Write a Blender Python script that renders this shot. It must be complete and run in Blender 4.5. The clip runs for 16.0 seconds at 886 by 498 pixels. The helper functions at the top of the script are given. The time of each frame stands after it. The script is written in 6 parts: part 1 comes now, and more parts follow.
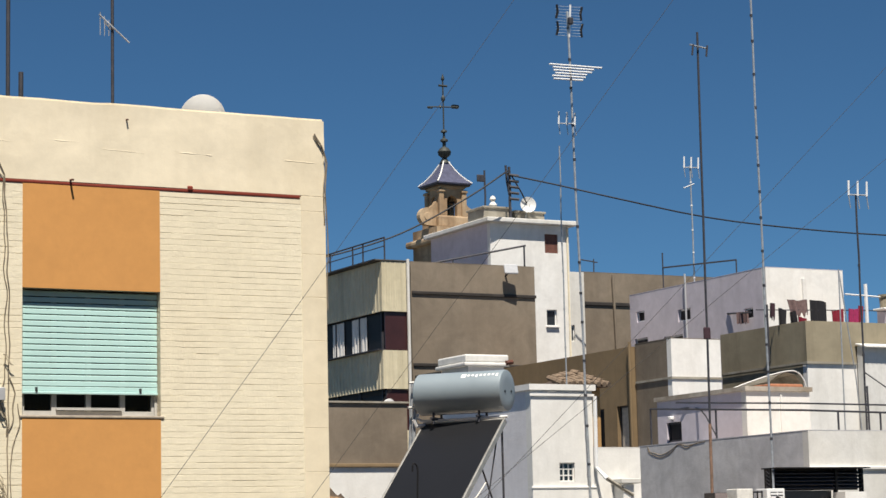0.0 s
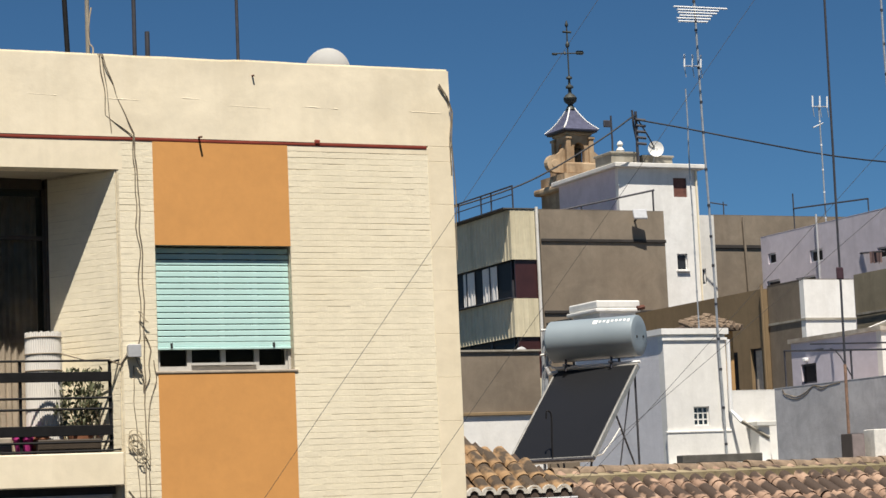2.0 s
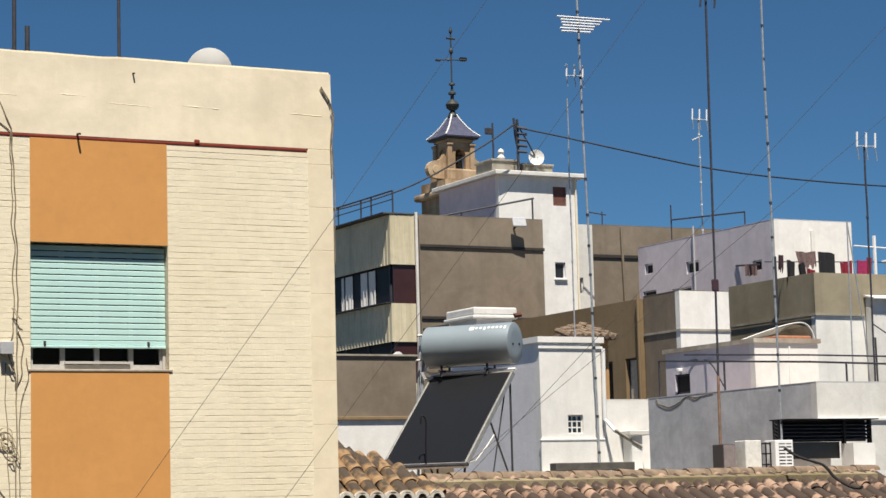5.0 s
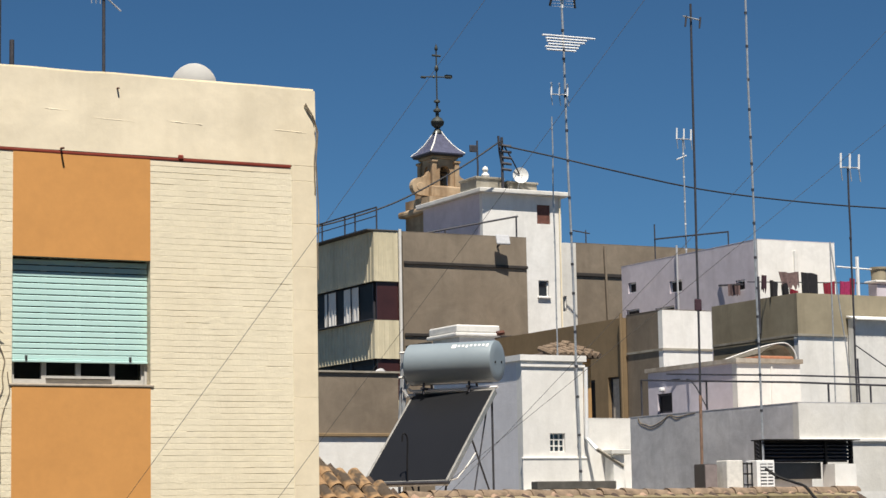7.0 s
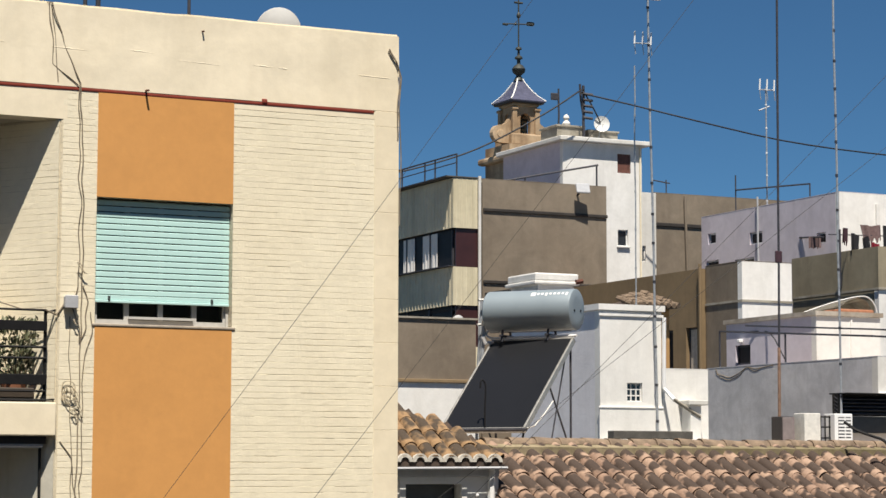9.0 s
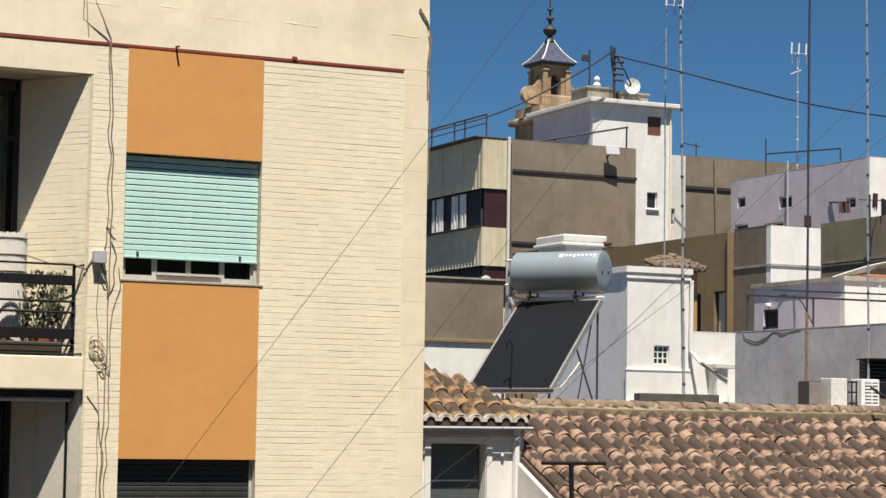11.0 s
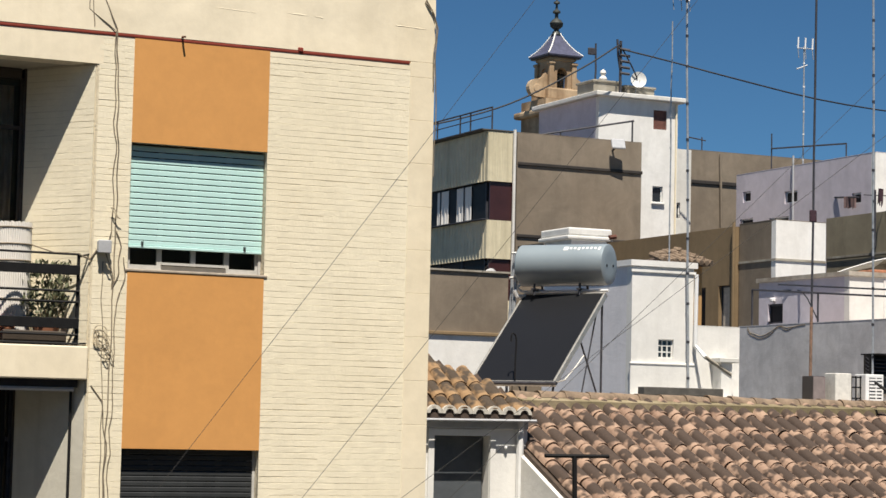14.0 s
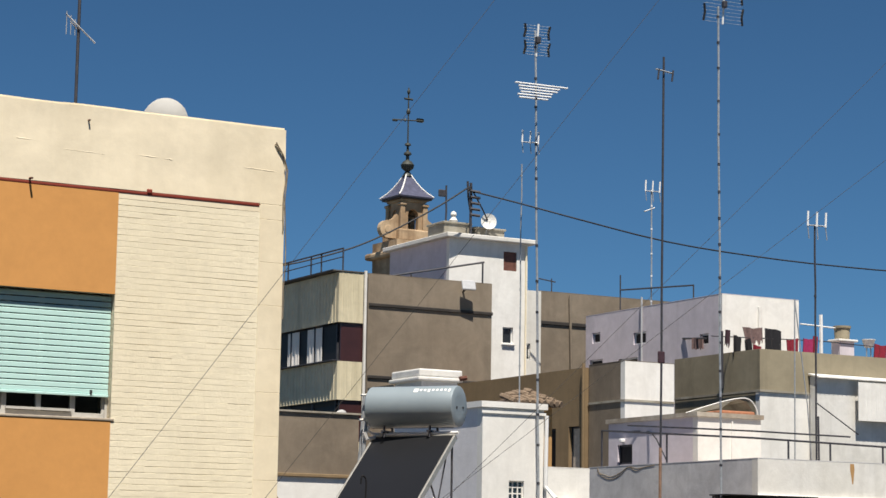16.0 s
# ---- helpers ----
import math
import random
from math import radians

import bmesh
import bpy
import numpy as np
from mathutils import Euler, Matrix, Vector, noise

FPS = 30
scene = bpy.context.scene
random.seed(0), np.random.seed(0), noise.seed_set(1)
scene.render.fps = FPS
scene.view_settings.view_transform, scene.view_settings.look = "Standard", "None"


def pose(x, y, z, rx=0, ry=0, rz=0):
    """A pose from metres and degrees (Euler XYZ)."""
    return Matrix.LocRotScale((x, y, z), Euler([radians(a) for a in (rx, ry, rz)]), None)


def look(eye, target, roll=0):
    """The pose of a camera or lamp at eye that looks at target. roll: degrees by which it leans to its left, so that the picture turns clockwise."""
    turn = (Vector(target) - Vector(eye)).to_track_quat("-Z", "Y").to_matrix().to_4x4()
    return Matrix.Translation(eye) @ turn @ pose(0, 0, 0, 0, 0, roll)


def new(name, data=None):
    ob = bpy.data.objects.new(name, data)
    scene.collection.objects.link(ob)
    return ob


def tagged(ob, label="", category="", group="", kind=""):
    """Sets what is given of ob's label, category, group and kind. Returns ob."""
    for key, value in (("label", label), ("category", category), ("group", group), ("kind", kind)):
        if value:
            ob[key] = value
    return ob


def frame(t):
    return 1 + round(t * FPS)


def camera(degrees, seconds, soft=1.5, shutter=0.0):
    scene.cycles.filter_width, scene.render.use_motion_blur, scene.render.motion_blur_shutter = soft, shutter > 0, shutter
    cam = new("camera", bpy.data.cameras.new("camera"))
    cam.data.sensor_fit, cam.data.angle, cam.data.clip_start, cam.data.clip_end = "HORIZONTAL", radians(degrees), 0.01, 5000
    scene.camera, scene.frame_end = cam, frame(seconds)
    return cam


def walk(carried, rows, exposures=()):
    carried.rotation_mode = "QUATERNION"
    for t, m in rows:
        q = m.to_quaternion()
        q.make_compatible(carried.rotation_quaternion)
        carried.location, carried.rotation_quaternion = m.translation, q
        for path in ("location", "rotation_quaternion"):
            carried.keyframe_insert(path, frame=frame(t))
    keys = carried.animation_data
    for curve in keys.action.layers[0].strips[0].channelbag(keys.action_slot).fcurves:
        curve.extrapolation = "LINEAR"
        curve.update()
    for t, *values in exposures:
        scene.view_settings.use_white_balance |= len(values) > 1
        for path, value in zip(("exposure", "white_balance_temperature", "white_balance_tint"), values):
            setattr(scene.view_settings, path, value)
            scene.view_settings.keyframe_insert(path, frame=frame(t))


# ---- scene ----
cam = camera(22.882, 16.0)
EYE = (0.0, 0.0, 11.0)
EXPOSURE, KELVIN, TINT = 0.625, 6800, 10
ROWS = [  # seconds, yaw, pitch, roll, eye offset
    (0.0, -27.536, 7.855, 1.331, 0.007, 0.007, 0.005),
    (0.5, -27.574, 6.881, 1.799, -0.004, 0.001, -0.009),
    (1.0, -26.916, 6.504, 2.082, -0.005, 0.002, -0.011),
    (1.5, -25.692, 6.955, 2.316, 0.003, 0.001, -0.009),
    (2.0, -23.993, 6.628, 2.434, 0.007, -0.004, 0.000),
    (2.5, -21.925, 6.138, 2.524, 0.011, -0.003, -0.010),
    (3.0, -20.200, 6.129, 2.333, -0.002, 0.015, -0.013),
    (3.5, -20.927, 6.278, 2.278, -0.022, 0.005, -0.012),
    (4.0, -23.007, 6.545, 1.932, -0.004, 0.003, -0.004),
    (4.5, -25.470, 6.715, 1.582, 0.006, -0.002, -0.002),
    (5.0, -27.287, 6.634, 1.494, 0.016, -0.007, 0.000),
    (5.2, -27.662, 6.589, 1.371, 0.012, -0.008, -0.006),
    (7.3, -27.672, 7.117, 0.920, 0.024, -0.011, 0.009),
    (7.5, -27.383, 7.064, 0.651, 0.010, -0.007, 0.008),
    (8.0, -26.254, 6.663, 0.600, 0.004, -0.007, 0.012),
    (8.5, -25.842, 6.144, 0.237, 0.002, -0.004, 0.006),
    (9.0, -25.829, 5.700, -0.098, -0.005, -0.002, 0.007),
    (9.5, -25.694, 5.462, 0.062, -0.003, -0.005, 0.006),
    (10.0, -25.532, 5.246, -0.238, 0.001, -0.006, -0.000),
    (12.3, -24.956, 4.182, -1.222, -0.008, -0.002, 0.002),
    (12.5, -24.944, 4.264, -1.139, -0.012, -0.012, -0.007),
    (13.0, -24.768, 4.187, -1.541, -0.008, 0.001, -0.001),
    (13.5, -24.731, 4.158, -1.509, -0.002, -0.005, 0.000),
    (14.0, -25.047, 4.462, -1.274, 0.004, -0.005, -0.006),
    (14.5, -26.071, 5.790, -0.975, 0.006, -0.006, -0.002),
    (15.0, -27.635, 7.569, -1.043, 0.016, -0.006, 0.011),
    (15.5, -28.519, 8.237, -1.050, 0.023, -0.010, 0.008),
    (16.0, -28.918, 8.213, -0.893, 0.022, -0.009, 0.012),
]
walk(cam, [(t, pose(EYE[0] + dx, EYE[1] + dy, EYE[2] + dz, 90 + pitch, roll, yaw)) for t, yaw, pitch, roll, dx, dy, dz in ROWS], exposures=[(0.0, EXPOSURE, KELVIN, TINT), (16.0, EXPOSURE, KELVIN, TINT)])

# ---- world and sun ----
SUN_EL, SUN_AZ = radians(64.5), radians(-19)      # azimuth from -y towards +x
world = bpy.data.worlds.new("sky")
scene.world = world
world.use_nodes = True
wn = world.node_tree
sky = wn.nodes.new("ShaderNodeTexSky")
sky.sky_type, sky.sun_disc = "NISHITA", False
sky.sun_elevation, sky.sun_rotation = SUN_EL, radians(180) - SUN_AZ
sky.air_density, sky.dust_density, sky.ozone_density, sky.altitude = 0.7, 0.0, 4.0, 1500
tint = wn.nodes.new("ShaderNodeMix")
tint.data_type, tint.blend_type = "RGBA", "MULTIPLY"
tint.inputs[0].default_value, tint.inputs[7].default_value = 1.0, (0.48, 0.80, 0.925, 1)
wn.links.new(sky.outputs[0], tint.inputs[6]), wn.links.new(tint.outputs[2], wn.nodes["Background"].inputs[0])
wn.nodes["Background"].inputs[1].default_value = 0.0525
sun = new("sun", bpy.data.lights.new("sun", "SUN"))
sun.data.energy, sun.data.angle, sun.data.color = 4.75, radians(0.53), (1.0, 0.95, 0.87)
sun.matrix_world = look((math.sin(SUN_AZ) * math.cos(SUN_EL) * 60, -math.cos(SUN_AZ) * math.cos(SUN_EL) * 60, math.sin(SUN_EL) * 60), (0, 0, 0))


# ---- materials ----
def mat_base(name, rough=0.8, metal=0.0):
    m = bpy.data.materials.new(name)
    m.use_nodes = True
    nt = m.node_tree
    b = nt.nodes["Principled BSDF"]
    b.inputs["Roughness"].default_value, b.inputs["Metallic"].default_value = rough, metal
    return m, nt, b


def nd(nt, kind, **kw):
    n = nt.nodes.new(kind)
    for k, v in kw.items():
        n.inputs[k.replace("_", " ")].default_value = v
    return n


def ramp(nt, fac, lo, hi, c0, c1):
    r = nt.nodes.new("ShaderNodeValToRGB")
    r.color_ramp.elements[0].position, r.color_ramp.elements[1].position = lo, hi
    r.color_ramp.elements[0].color, r.color_ramp.elements[1].color = (*c0, 1), (*c1, 1)
    nt.links.new(fac, r.inputs[0])
    return r.outputs[0]


def mix(nt, fac, a, b, mode="MIX"):
    n = nt.nodes.new("ShaderNodeMix")
    n.data_type, n.blend_type = "RGBA", mode
    for sock, v in ((0, fac), (6, a), (7, b)):
        if hasattr(v, "links"):
            nt.links.new(v, n.inputs[sock])
        else:
            n.inputs[sock].default_value = v if sock == 0 else (*v, 1)
    return n.outputs[2]


def plaster(name, col, dirt=(0.75, 0.72, 0.68), amount=0.5, grain=3.0, streak=0.4, rough=0.85, bump=0.25, bump_scale=14.0, rand=0.0):
    """Painted or bare render: mottled at two scales, rain streaks down the wall, fine relief."""
    m, nt, b = mat_base(name, rough)
    tc = nt.nodes.new("ShaderNodeTexCoord")
    geo = nt.nodes.new("ShaderNodeNewGeometry")
    pos = geo.outputs["Position"]
    big = nd(nt, "ShaderNodeTexNoise", Scale=grain * 0.25, Detail=5.0, Roughness=0.6)
    fine = nd(nt, "ShaderNodeTexNoise", Scale=grain * 4, Detail=6.0, Roughness=0.65)
    nt.links.new(pos, big.inputs["Vector"]), nt.links.new(pos, fine.inputs["Vector"])
    st = nt.nodes.new("ShaderNodeMapping")
    st.inputs["Scale"].default_value = (grain * 1.3, grain * 1.3, grain * 0.12)
    nt.links.new(pos, st.inputs["Vector"])
    streaks = nd(nt, "ShaderNodeTexNoise", Scale=1.0, Detail=4.0, Roughness=0.7)
    nt.links.new(st.outputs[0], streaks.inputs["Vector"])
    dark = tuple(c * d for c, d in zip(col, dirt))
    c = ramp(nt, big.outputs[0], 0.40, 0.60, tuple(x + (y - x) * amount for x, y in zip(col, dark)), col)
    c = mix(nt, ramp(nt, streaks.outputs[0], 0.50, 0.68, (0, 0, 0), (streak,) * 3), c, tuple(x * 0.78 for x in dark))
    mid = nd(nt, "ShaderNodeTexNoise", Scale=grain * 1.1, Detail=7.0, Roughness=0.7, Distortion=0.6)
    nt.links.new(pos, mid.inputs["Vector"])
    c = mix(nt, amount, c, ramp(nt, mid.outputs[0], 0.38, 0.62, (0.80,) * 3, (1.04,) * 3), "MULTIPLY")
    c = mix(nt, 0.35, c, ramp(nt, fine.outputs[0], 0.3, 0.7, (0.82,) * 3, (1.0,) * 3), "MULTIPLY")
    if rand:
        oi = nt.nodes.new("ShaderNodeObjectInfo")
        c = mix(nt, 1.0, c, ramp(nt, oi.outputs["Random"], 0.0, 1.0, (1 - rand,) * 3, (1,) * 3), "MULTIPLY")
    nt.links.new(c, b.inputs["Base Color"])
    bn = nd(nt, "ShaderNodeTexNoise", Scale=bump_scale, Detail=6.0, Roughness=0.6)
    nt.links.new(pos, bn.inputs["Vector"])
    bp = nd(nt, "ShaderNodeBump", Strength=bump, Distance=0.02)
    nt.links.new(bn.outputs[0], bp.inputs["Height"]), nt.links.new(bp.outputs[0], b.inputs["Normal"])
    return m


def plain(name, col, rough=0.5, metal=0.0, var=0.15, scale=8.0):
    m, nt, b = mat_base(name, rough, metal)
    geo = nt.nodes.new("ShaderNodeNewGeometry")
    n = nd(nt, "ShaderNodeTexNoise", Scale=scale, Detail=5.0, Roughness=0.65)
    nt.links.new(geo.outputs["Position"], n.inputs["Vector"])
    c = ramp(nt, n.outputs[0], 0.3, 0.7, tuple(x * (1 - var) for x in col), tuple(min(1, x * (1 + var)) for x in col))
    nt.links.new(c, b.inputs["Base Color"])
    return m


def glass_dark(name, tint=(0.02, 0.025, 0.03)):
    m, nt, b = mat_base(name, 0.06)
    b.inputs["Base Color"].default_value = (*tint, 1)
    b.inputs["Specular IOR Level"].default_value = 0.6
    n = nd(nt, "ShaderNodeTexNoise", Scale=1.3, Detail=2.0)
    bp = nd(nt, "ShaderNodeBump", Strength=0.03, Distance=0.05)
    nt.links.new(n.outputs[0], bp.inputs["Height"]), nt.links.new(bp.outputs[0], b.inputs["Normal"])
    return m


def clear_glass(name):
    m, nt, b = mat_base(name, 0.03)
    nt.nodes.remove(b)
    out = nt.nodes["Material Output"]
    tr, gl = nt.nodes.new("ShaderNodeBsdfTransparent"), nt.nodes.new("ShaderNodeBsdfGlossy")
    tr.inputs[0].default_value = (0.84, 0.83, 0.81, 1)
    gl.inputs["Roughness"].default_value = 0.04
    lw, ms = nt.nodes.new("ShaderNodeFresnel"), nt.nodes.new("ShaderNodeMixShader")
    nt.links.new(lw.outputs[0], ms.inputs[0]), nt.links.new(tr.outputs[0], ms.inputs[1])
    nt.links.new(gl.outputs[0], ms.inputs[2]), nt.links.new(ms.outputs[0], out.inputs[0])
    return m


def terracotta(name, c_a, c_b, c_c, cover=0.5, blur=0.30):
    """Fired clay tile: own tone for each piece, a dark lichen patch on its back that leaves the rims bare."""
    m, nt, b = mat_base(name, 0.9)
    oi, geo, tc = nt.nodes.new("ShaderNodeObjectInfo"), nt.nodes.new("ShaderNodeNewGeometry"), nt.nodes.new("ShaderNodeTexCoord")
    tone = ramp(nt, oi.outputs["Random"], 0.15, 0.85, c_a, c_b)
    tone = mix(nt, 0.4, tone, ramp(nt, geo.outputs["Random Per Island"], 0.2, 0.8, c_b, c_a))
    fine = nd(nt, "ShaderNodeTexNoise", Scale=28.0, Detail=5.0, Roughness=0.7)
    nt.links.new(geo.outputs["Position"], fine.inputs["Vector"])

    def math_node(kind, x, y):
        n = nt.nodes.new("ShaderNodeMath")
        n.operation = kind
        for k, v in enumerate((x, y)):
            if hasattr(v, "links"):
                nt.links.new(v, n.inputs[k])
            else:
                n.inputs[k].default_value = v
        return n.outputs[0]

    shift, oval, far = nt.nodes.new("ShaderNodeVectorMath"), nt.nodes.new("ShaderNodeVectorMath"), nt.nodes.new("ShaderNodeVectorMath")
    shift.operation, oval.operation, far.operation = "SUBTRACT", "MULTIPLY", "LENGTH"
    shift.inputs[1].default_value, oval.inputs[1].default_value = (-0.025, 0.22, 0.0), (6.5, 3.6, 0.0)
    nt.links.new(tc.outputs["Object"], shift.inputs[0]), nt.links.new(shift.outputs[0], oval.inputs[0]), nt.links.new(oval.outputs[0], far.inputs[0])
    own, patch = nt.nodes.new("ShaderNodeVectorMath"), nd(nt, "ShaderNodeTexNoise", Scale=7.5, Detail=1.5, Roughness=0.5)
    nt.links.new(tc.outputs["Object"], own.inputs[0]), nt.links.new(math_node("MULTIPLY", oi.outputs["Random"], 40.0), own.inputs[1])
    nt.links.new(own.outputs[0], patch.inputs["Vector"])
    reach = math_node("ADD", far.outputs["Value"], math_node("MULTIPLY", math_node("SUBTRACT", patch.outputs[0], 0.5), 1.7))
    reach = math_node("ADD", reach, math_node("MULTIPLY", math_node("FRACT", math_node("MULTIPLY", oi.outputs["Random"], 7.13), 0.0), 0.30))
    lichen = ramp(nt, reach, cover, cover + blur, (0.92,) * 3, (0, 0, 0))
    c = mix(nt, lichen, tone, c_c)
    c = mix(nt, 0.6, c, ramp(nt, fine.outputs[0], 0.3, 0.7, (0.62,) * 3, (1.1,) * 3), "MULTIPLY")
    nt.links.new(c, b.inputs["Base Color"])
    bp = nd(nt, "ShaderNodeBump", Strength=0.5, Distance=0.01)
    nt.links.new(fine.outputs[0], bp.inputs["Height"]), nt.links.new(bp.outputs[0], b.inputs["Normal"])
    return m


CREAM = plaster("cream_paint", (0.88, 0.785, 0.60), amount=0.35, streak=0.15, grain=2.0, bump=0.12, bump_scale=9, dirt=(0.9, 0.86, 0.78))
CREAM_BRICK = plaster("cream_brick_paint", (0.885, 0.805, 0.62), amount=0.22, streak=0.07, grain=2.5, bump=0.2, bump_scale=40, dirt=(0.9, 0.87, 0.8), rand=0.015)
MORTAR = plaster("brick_joint", (0.74, 0.66, 0.50), amount=0.5, grain=6, bump=0.5, bump_scale=50)
ORANGE = plaster("orange_render", (0.67, 0.325, 0.10), amount=0.22, streak=0.08, grain=2.2, bump=0.05, bump_scale=22, dirt=(0.9, 0.86, 0.8))
RED_PIPE = plain("red_oxide_paint", (0.21, 0.032, 0.018), 0.9)
RUST = plain("rusty_iron", (0.12, 0.045, 0.03), 0.8, 0.3, 0.4, 20)
TEAL = plain("turquoise_plastic", (0.53, 0.775, 0.745), 0.45, 0, 0.04, 3)
DARK_SLAT = plain("dark_grey_plastic", (0.035, 0.038, 0.04), 0.45, 0, 0.2, 6)
ALU = plain("weathered_aluminium", (0.42, 0.41, 0.38), 0.45, 0.6, 0.2, 12)
WINDOW_GREY = plain("grey_window_paint", (0.50, 0.49, 0.46), 0.5, 0, 0.12, 12)
DARK_BROWN = plain("dark_brown_frame", (0.055, 0.042, 0.032), 0.5, 0, 0.2, 8)
STONE_SILL = plain("stone_sill", (0.36, 0.31, 0.25), 0.8, 0, 0.2, 15)
BLACK = plain("black_iron_paint", (0.010, 0.010, 0.011), 0.65, 0.0, 0.3, 10)
BLACK.node_tree.nodes["Principled BSDF"].inputs["Specular IOR Level"].default_value = 0.2
CABLE = plain("cable_sheath", (0.22, 0.18, 0.13), 0.8, 0, 0.5, 5)
PALE_CABLE = plain("paint_splashed_cable", (0.50, 0.43, 0.31), 0.8, 0, 0.5, 9)
WIRE = plain("weathered_wire", (0.035, 0.032, 0.03), 0.8, 0, 0.3, 2)
BLACK_CABLE = plain("black_cable", (0.012, 0.013, 0.017), 0.7, 0, 0.2, 3)
GALV = plain("galvanised_steel", (0.40, 0.42, 0.44), 0.5, 0.5, 0.25, 10)
DARK_STEEL = plain("dark_steel", (0.055, 0.055, 0.065), 0.6, 0.4, 0.3, 8)
WHITE_METAL = plain("white_enamel", (0.78, 0.78, 0.77), 0.4, 0, 0.05, 6)
DISH_MAT = plain("pale_grey_enamel", (0.62, 0.62, 0.60), 0.5, 0, 0.06, 5)
BOX_GREY = plain("grey_plastic", (0.42, 0.43, 0.45), 0.6, 0, 0.1, 10)
GLASS = glass_dark("window_glass")
# near-black panes with hardly any reflection
DIM_GLASS = plain("dull_dark_glass", (0.018, 0.016, 0.018), 0.5, 0, 0.3, 2)
DIM_GLASS.node_tree.nodes["Principled BSDF"].inputs["Specular IOR Level"].default_value = 0.15
CLEAR = clear_glass("clear_glass")
# dark wall colour standing for the dimness of unlit rooms
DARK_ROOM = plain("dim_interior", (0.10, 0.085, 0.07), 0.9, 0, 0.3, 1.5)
CURTAIN = plain("sheer_curtain", (0.50, 0.435, 0.36), 0.95, 0, 0.2, 7)
BLIND = plain("white_slat_blind", (0.76, 0.73, 0.68), 0.6, 0, 0.05, 9)
# soffit darker than the facade: the slab's shade is in its colour
SHADE_SLAB = plaster("shaded_underside", (0.42, 0.38, 0.30), amount=0.4, grain=2)
SPLAY = plaster("pale_grey_render", (0.62, 0.59, 0.50), amount=0.3, grain=2)
LEAF = plain("pot_plant_leaf", (0.13, 0.14, 0.075), 0.6, 0, 0.5, 40)
PINK = plain("magenta_cloth", (0.55, 0.04, 0.25), 0.9, 0, 0.2, 20)
COPING = plaster("stained_coping", (0.50, 0.455, 0.39), amount=0.9, streak=0.3, grain=2.5, bump=0.3, dirt=(0.6, 0.54, 0.48))
CLAY = plain("terracotta_pot", (0.36, 0.15, 0.08), 0.9, 0, 0.2, 12)
WHITE = plaster("limewash_white", (0.82, 0.81, 0.78), amount=0.4, streak=0.25, grain=1.2, bump=0.2, dirt=(0.88, 0.86, 0.82))
WHITE_OLD = plaster("weathered_white", (0.74, 0.73, 0.70), amount=0.5, streak=0.3, grain=1.2, bump=0.3, dirt=(0.8, 0.78, 0.72))
# copy of the white limewash, cooled for the stair tower's shaded side
PALE = plaster("shade_side_limewash", (0.82, 0.80, 0.815), amount=0.35, streak=0.2, grain=1.0, dirt=(0.86, 0.87, 0.88))
# limewash tinted lilac: the shade of white side walls is in the colour
LILAC = plaster("shade_lilac_limewash", (0.66, 0.61, 0.665), amount=0.5, streak=0.3, grain=0.9, dirt=(0.86, 0.85, 0.86))
GREYBLUE = plaster("grey_cement_render", (0.64, 0.635, 0.645), amount=0.8, streak=0.25, grain=1.6, dirt=(0.78, 0.79, 0.81))
BEIGE = plaster("brown_grey_render", (0.245, 0.20, 0.15), amount=0.9, streak=0.45, grain=0.9, dirt=(0.82, 0.8, 0.78))
OLIVE = plaster("ochre_grey_render", (0.34, 0.295, 0.205), amount=0.6, streak=0.5, grain=0.9, dirt=(0.72, 0.7, 0.68))
BROWN = plaster("ochre_brown_render", (0.25, 0.175, 0.095), amount=0.5, streak=0.3, grain=1.0)
OCHRE = plaster("warm_ochre_render", (0.46, 0.27, 0.11), amount=0.4, grain=2.0)
CONCRETE = plaster("bare_concrete", (0.40, 0.37, 0.31), amount=0.7, streak=0.5, grain=2.0, dirt=(0.6, 0.57, 0.52))
CORRUG = plaster("cream_corrugated_sheet", (0.70, 0.63, 0.45), amount=0.5, streak=0.5, grain=1.2, rough=0.6, bump=0.05, dirt=(0.75, 0.73, 0.68))
MAROON = plain("dark_maroon_panel", (0.045, 0.015, 0.015), 0.4, 0, 0.2, 2)
# even near-black colour for string courses, gallery floors and the louvre casing
DARK_BAND = plain("near_black_band", (0.03, 0.025, 0.022), 0.8, 0, 0.4, 2)
CHURCH = plaster("sandstone", (0.53, 0.395, 0.255), amount=1.0, streak=0.6, grain=0.8, dirt=(0.6, 0.52, 0.45))
BLUE_TILE = plain("glazed_blue_tile", (0.085, 0.088, 0.135), 0.35, 0, 0.25, 3)
BRONZE = plain("dark_bronze", (0.05, 0.055, 0.05), 0.6, 0.4, 0.3, 4)
TANK = plain("painted_steel_tank", (0.235, 0.285, 0.32), 0.5, 0.1, 0.04, 2.0)
COLLECTOR = plain("solar_absorber", (0.0125, 0.013, 0.015), 0.34, 0, 0.08, 1.2)
TILE_A = terracotta("weathered_roof_tile", (0.46, 0.318, 0.23), (0.30, 0.195, 0.14), (0.040, 0.027, 0.021), 0.66, 0.24)
TILE_OLD = plain("mossy_old_tile", (0.20, 0.145, 0.10), 0.9, 0, 0.45, 6)
# near-black clay: the shade between cover tiles is put into its colour
CHANNEL = plain("shade_dark_channel_tile", (0.07, 0.048, 0.036), 0.9, 0, 0.4, 12)
MOSS_MORTAR = plaster("mossy_mortar", (0.33, 0.27, 0.17), amount=0.9, grain=4, bump=0.5, dirt=(0.55, 0.55, 0.45))
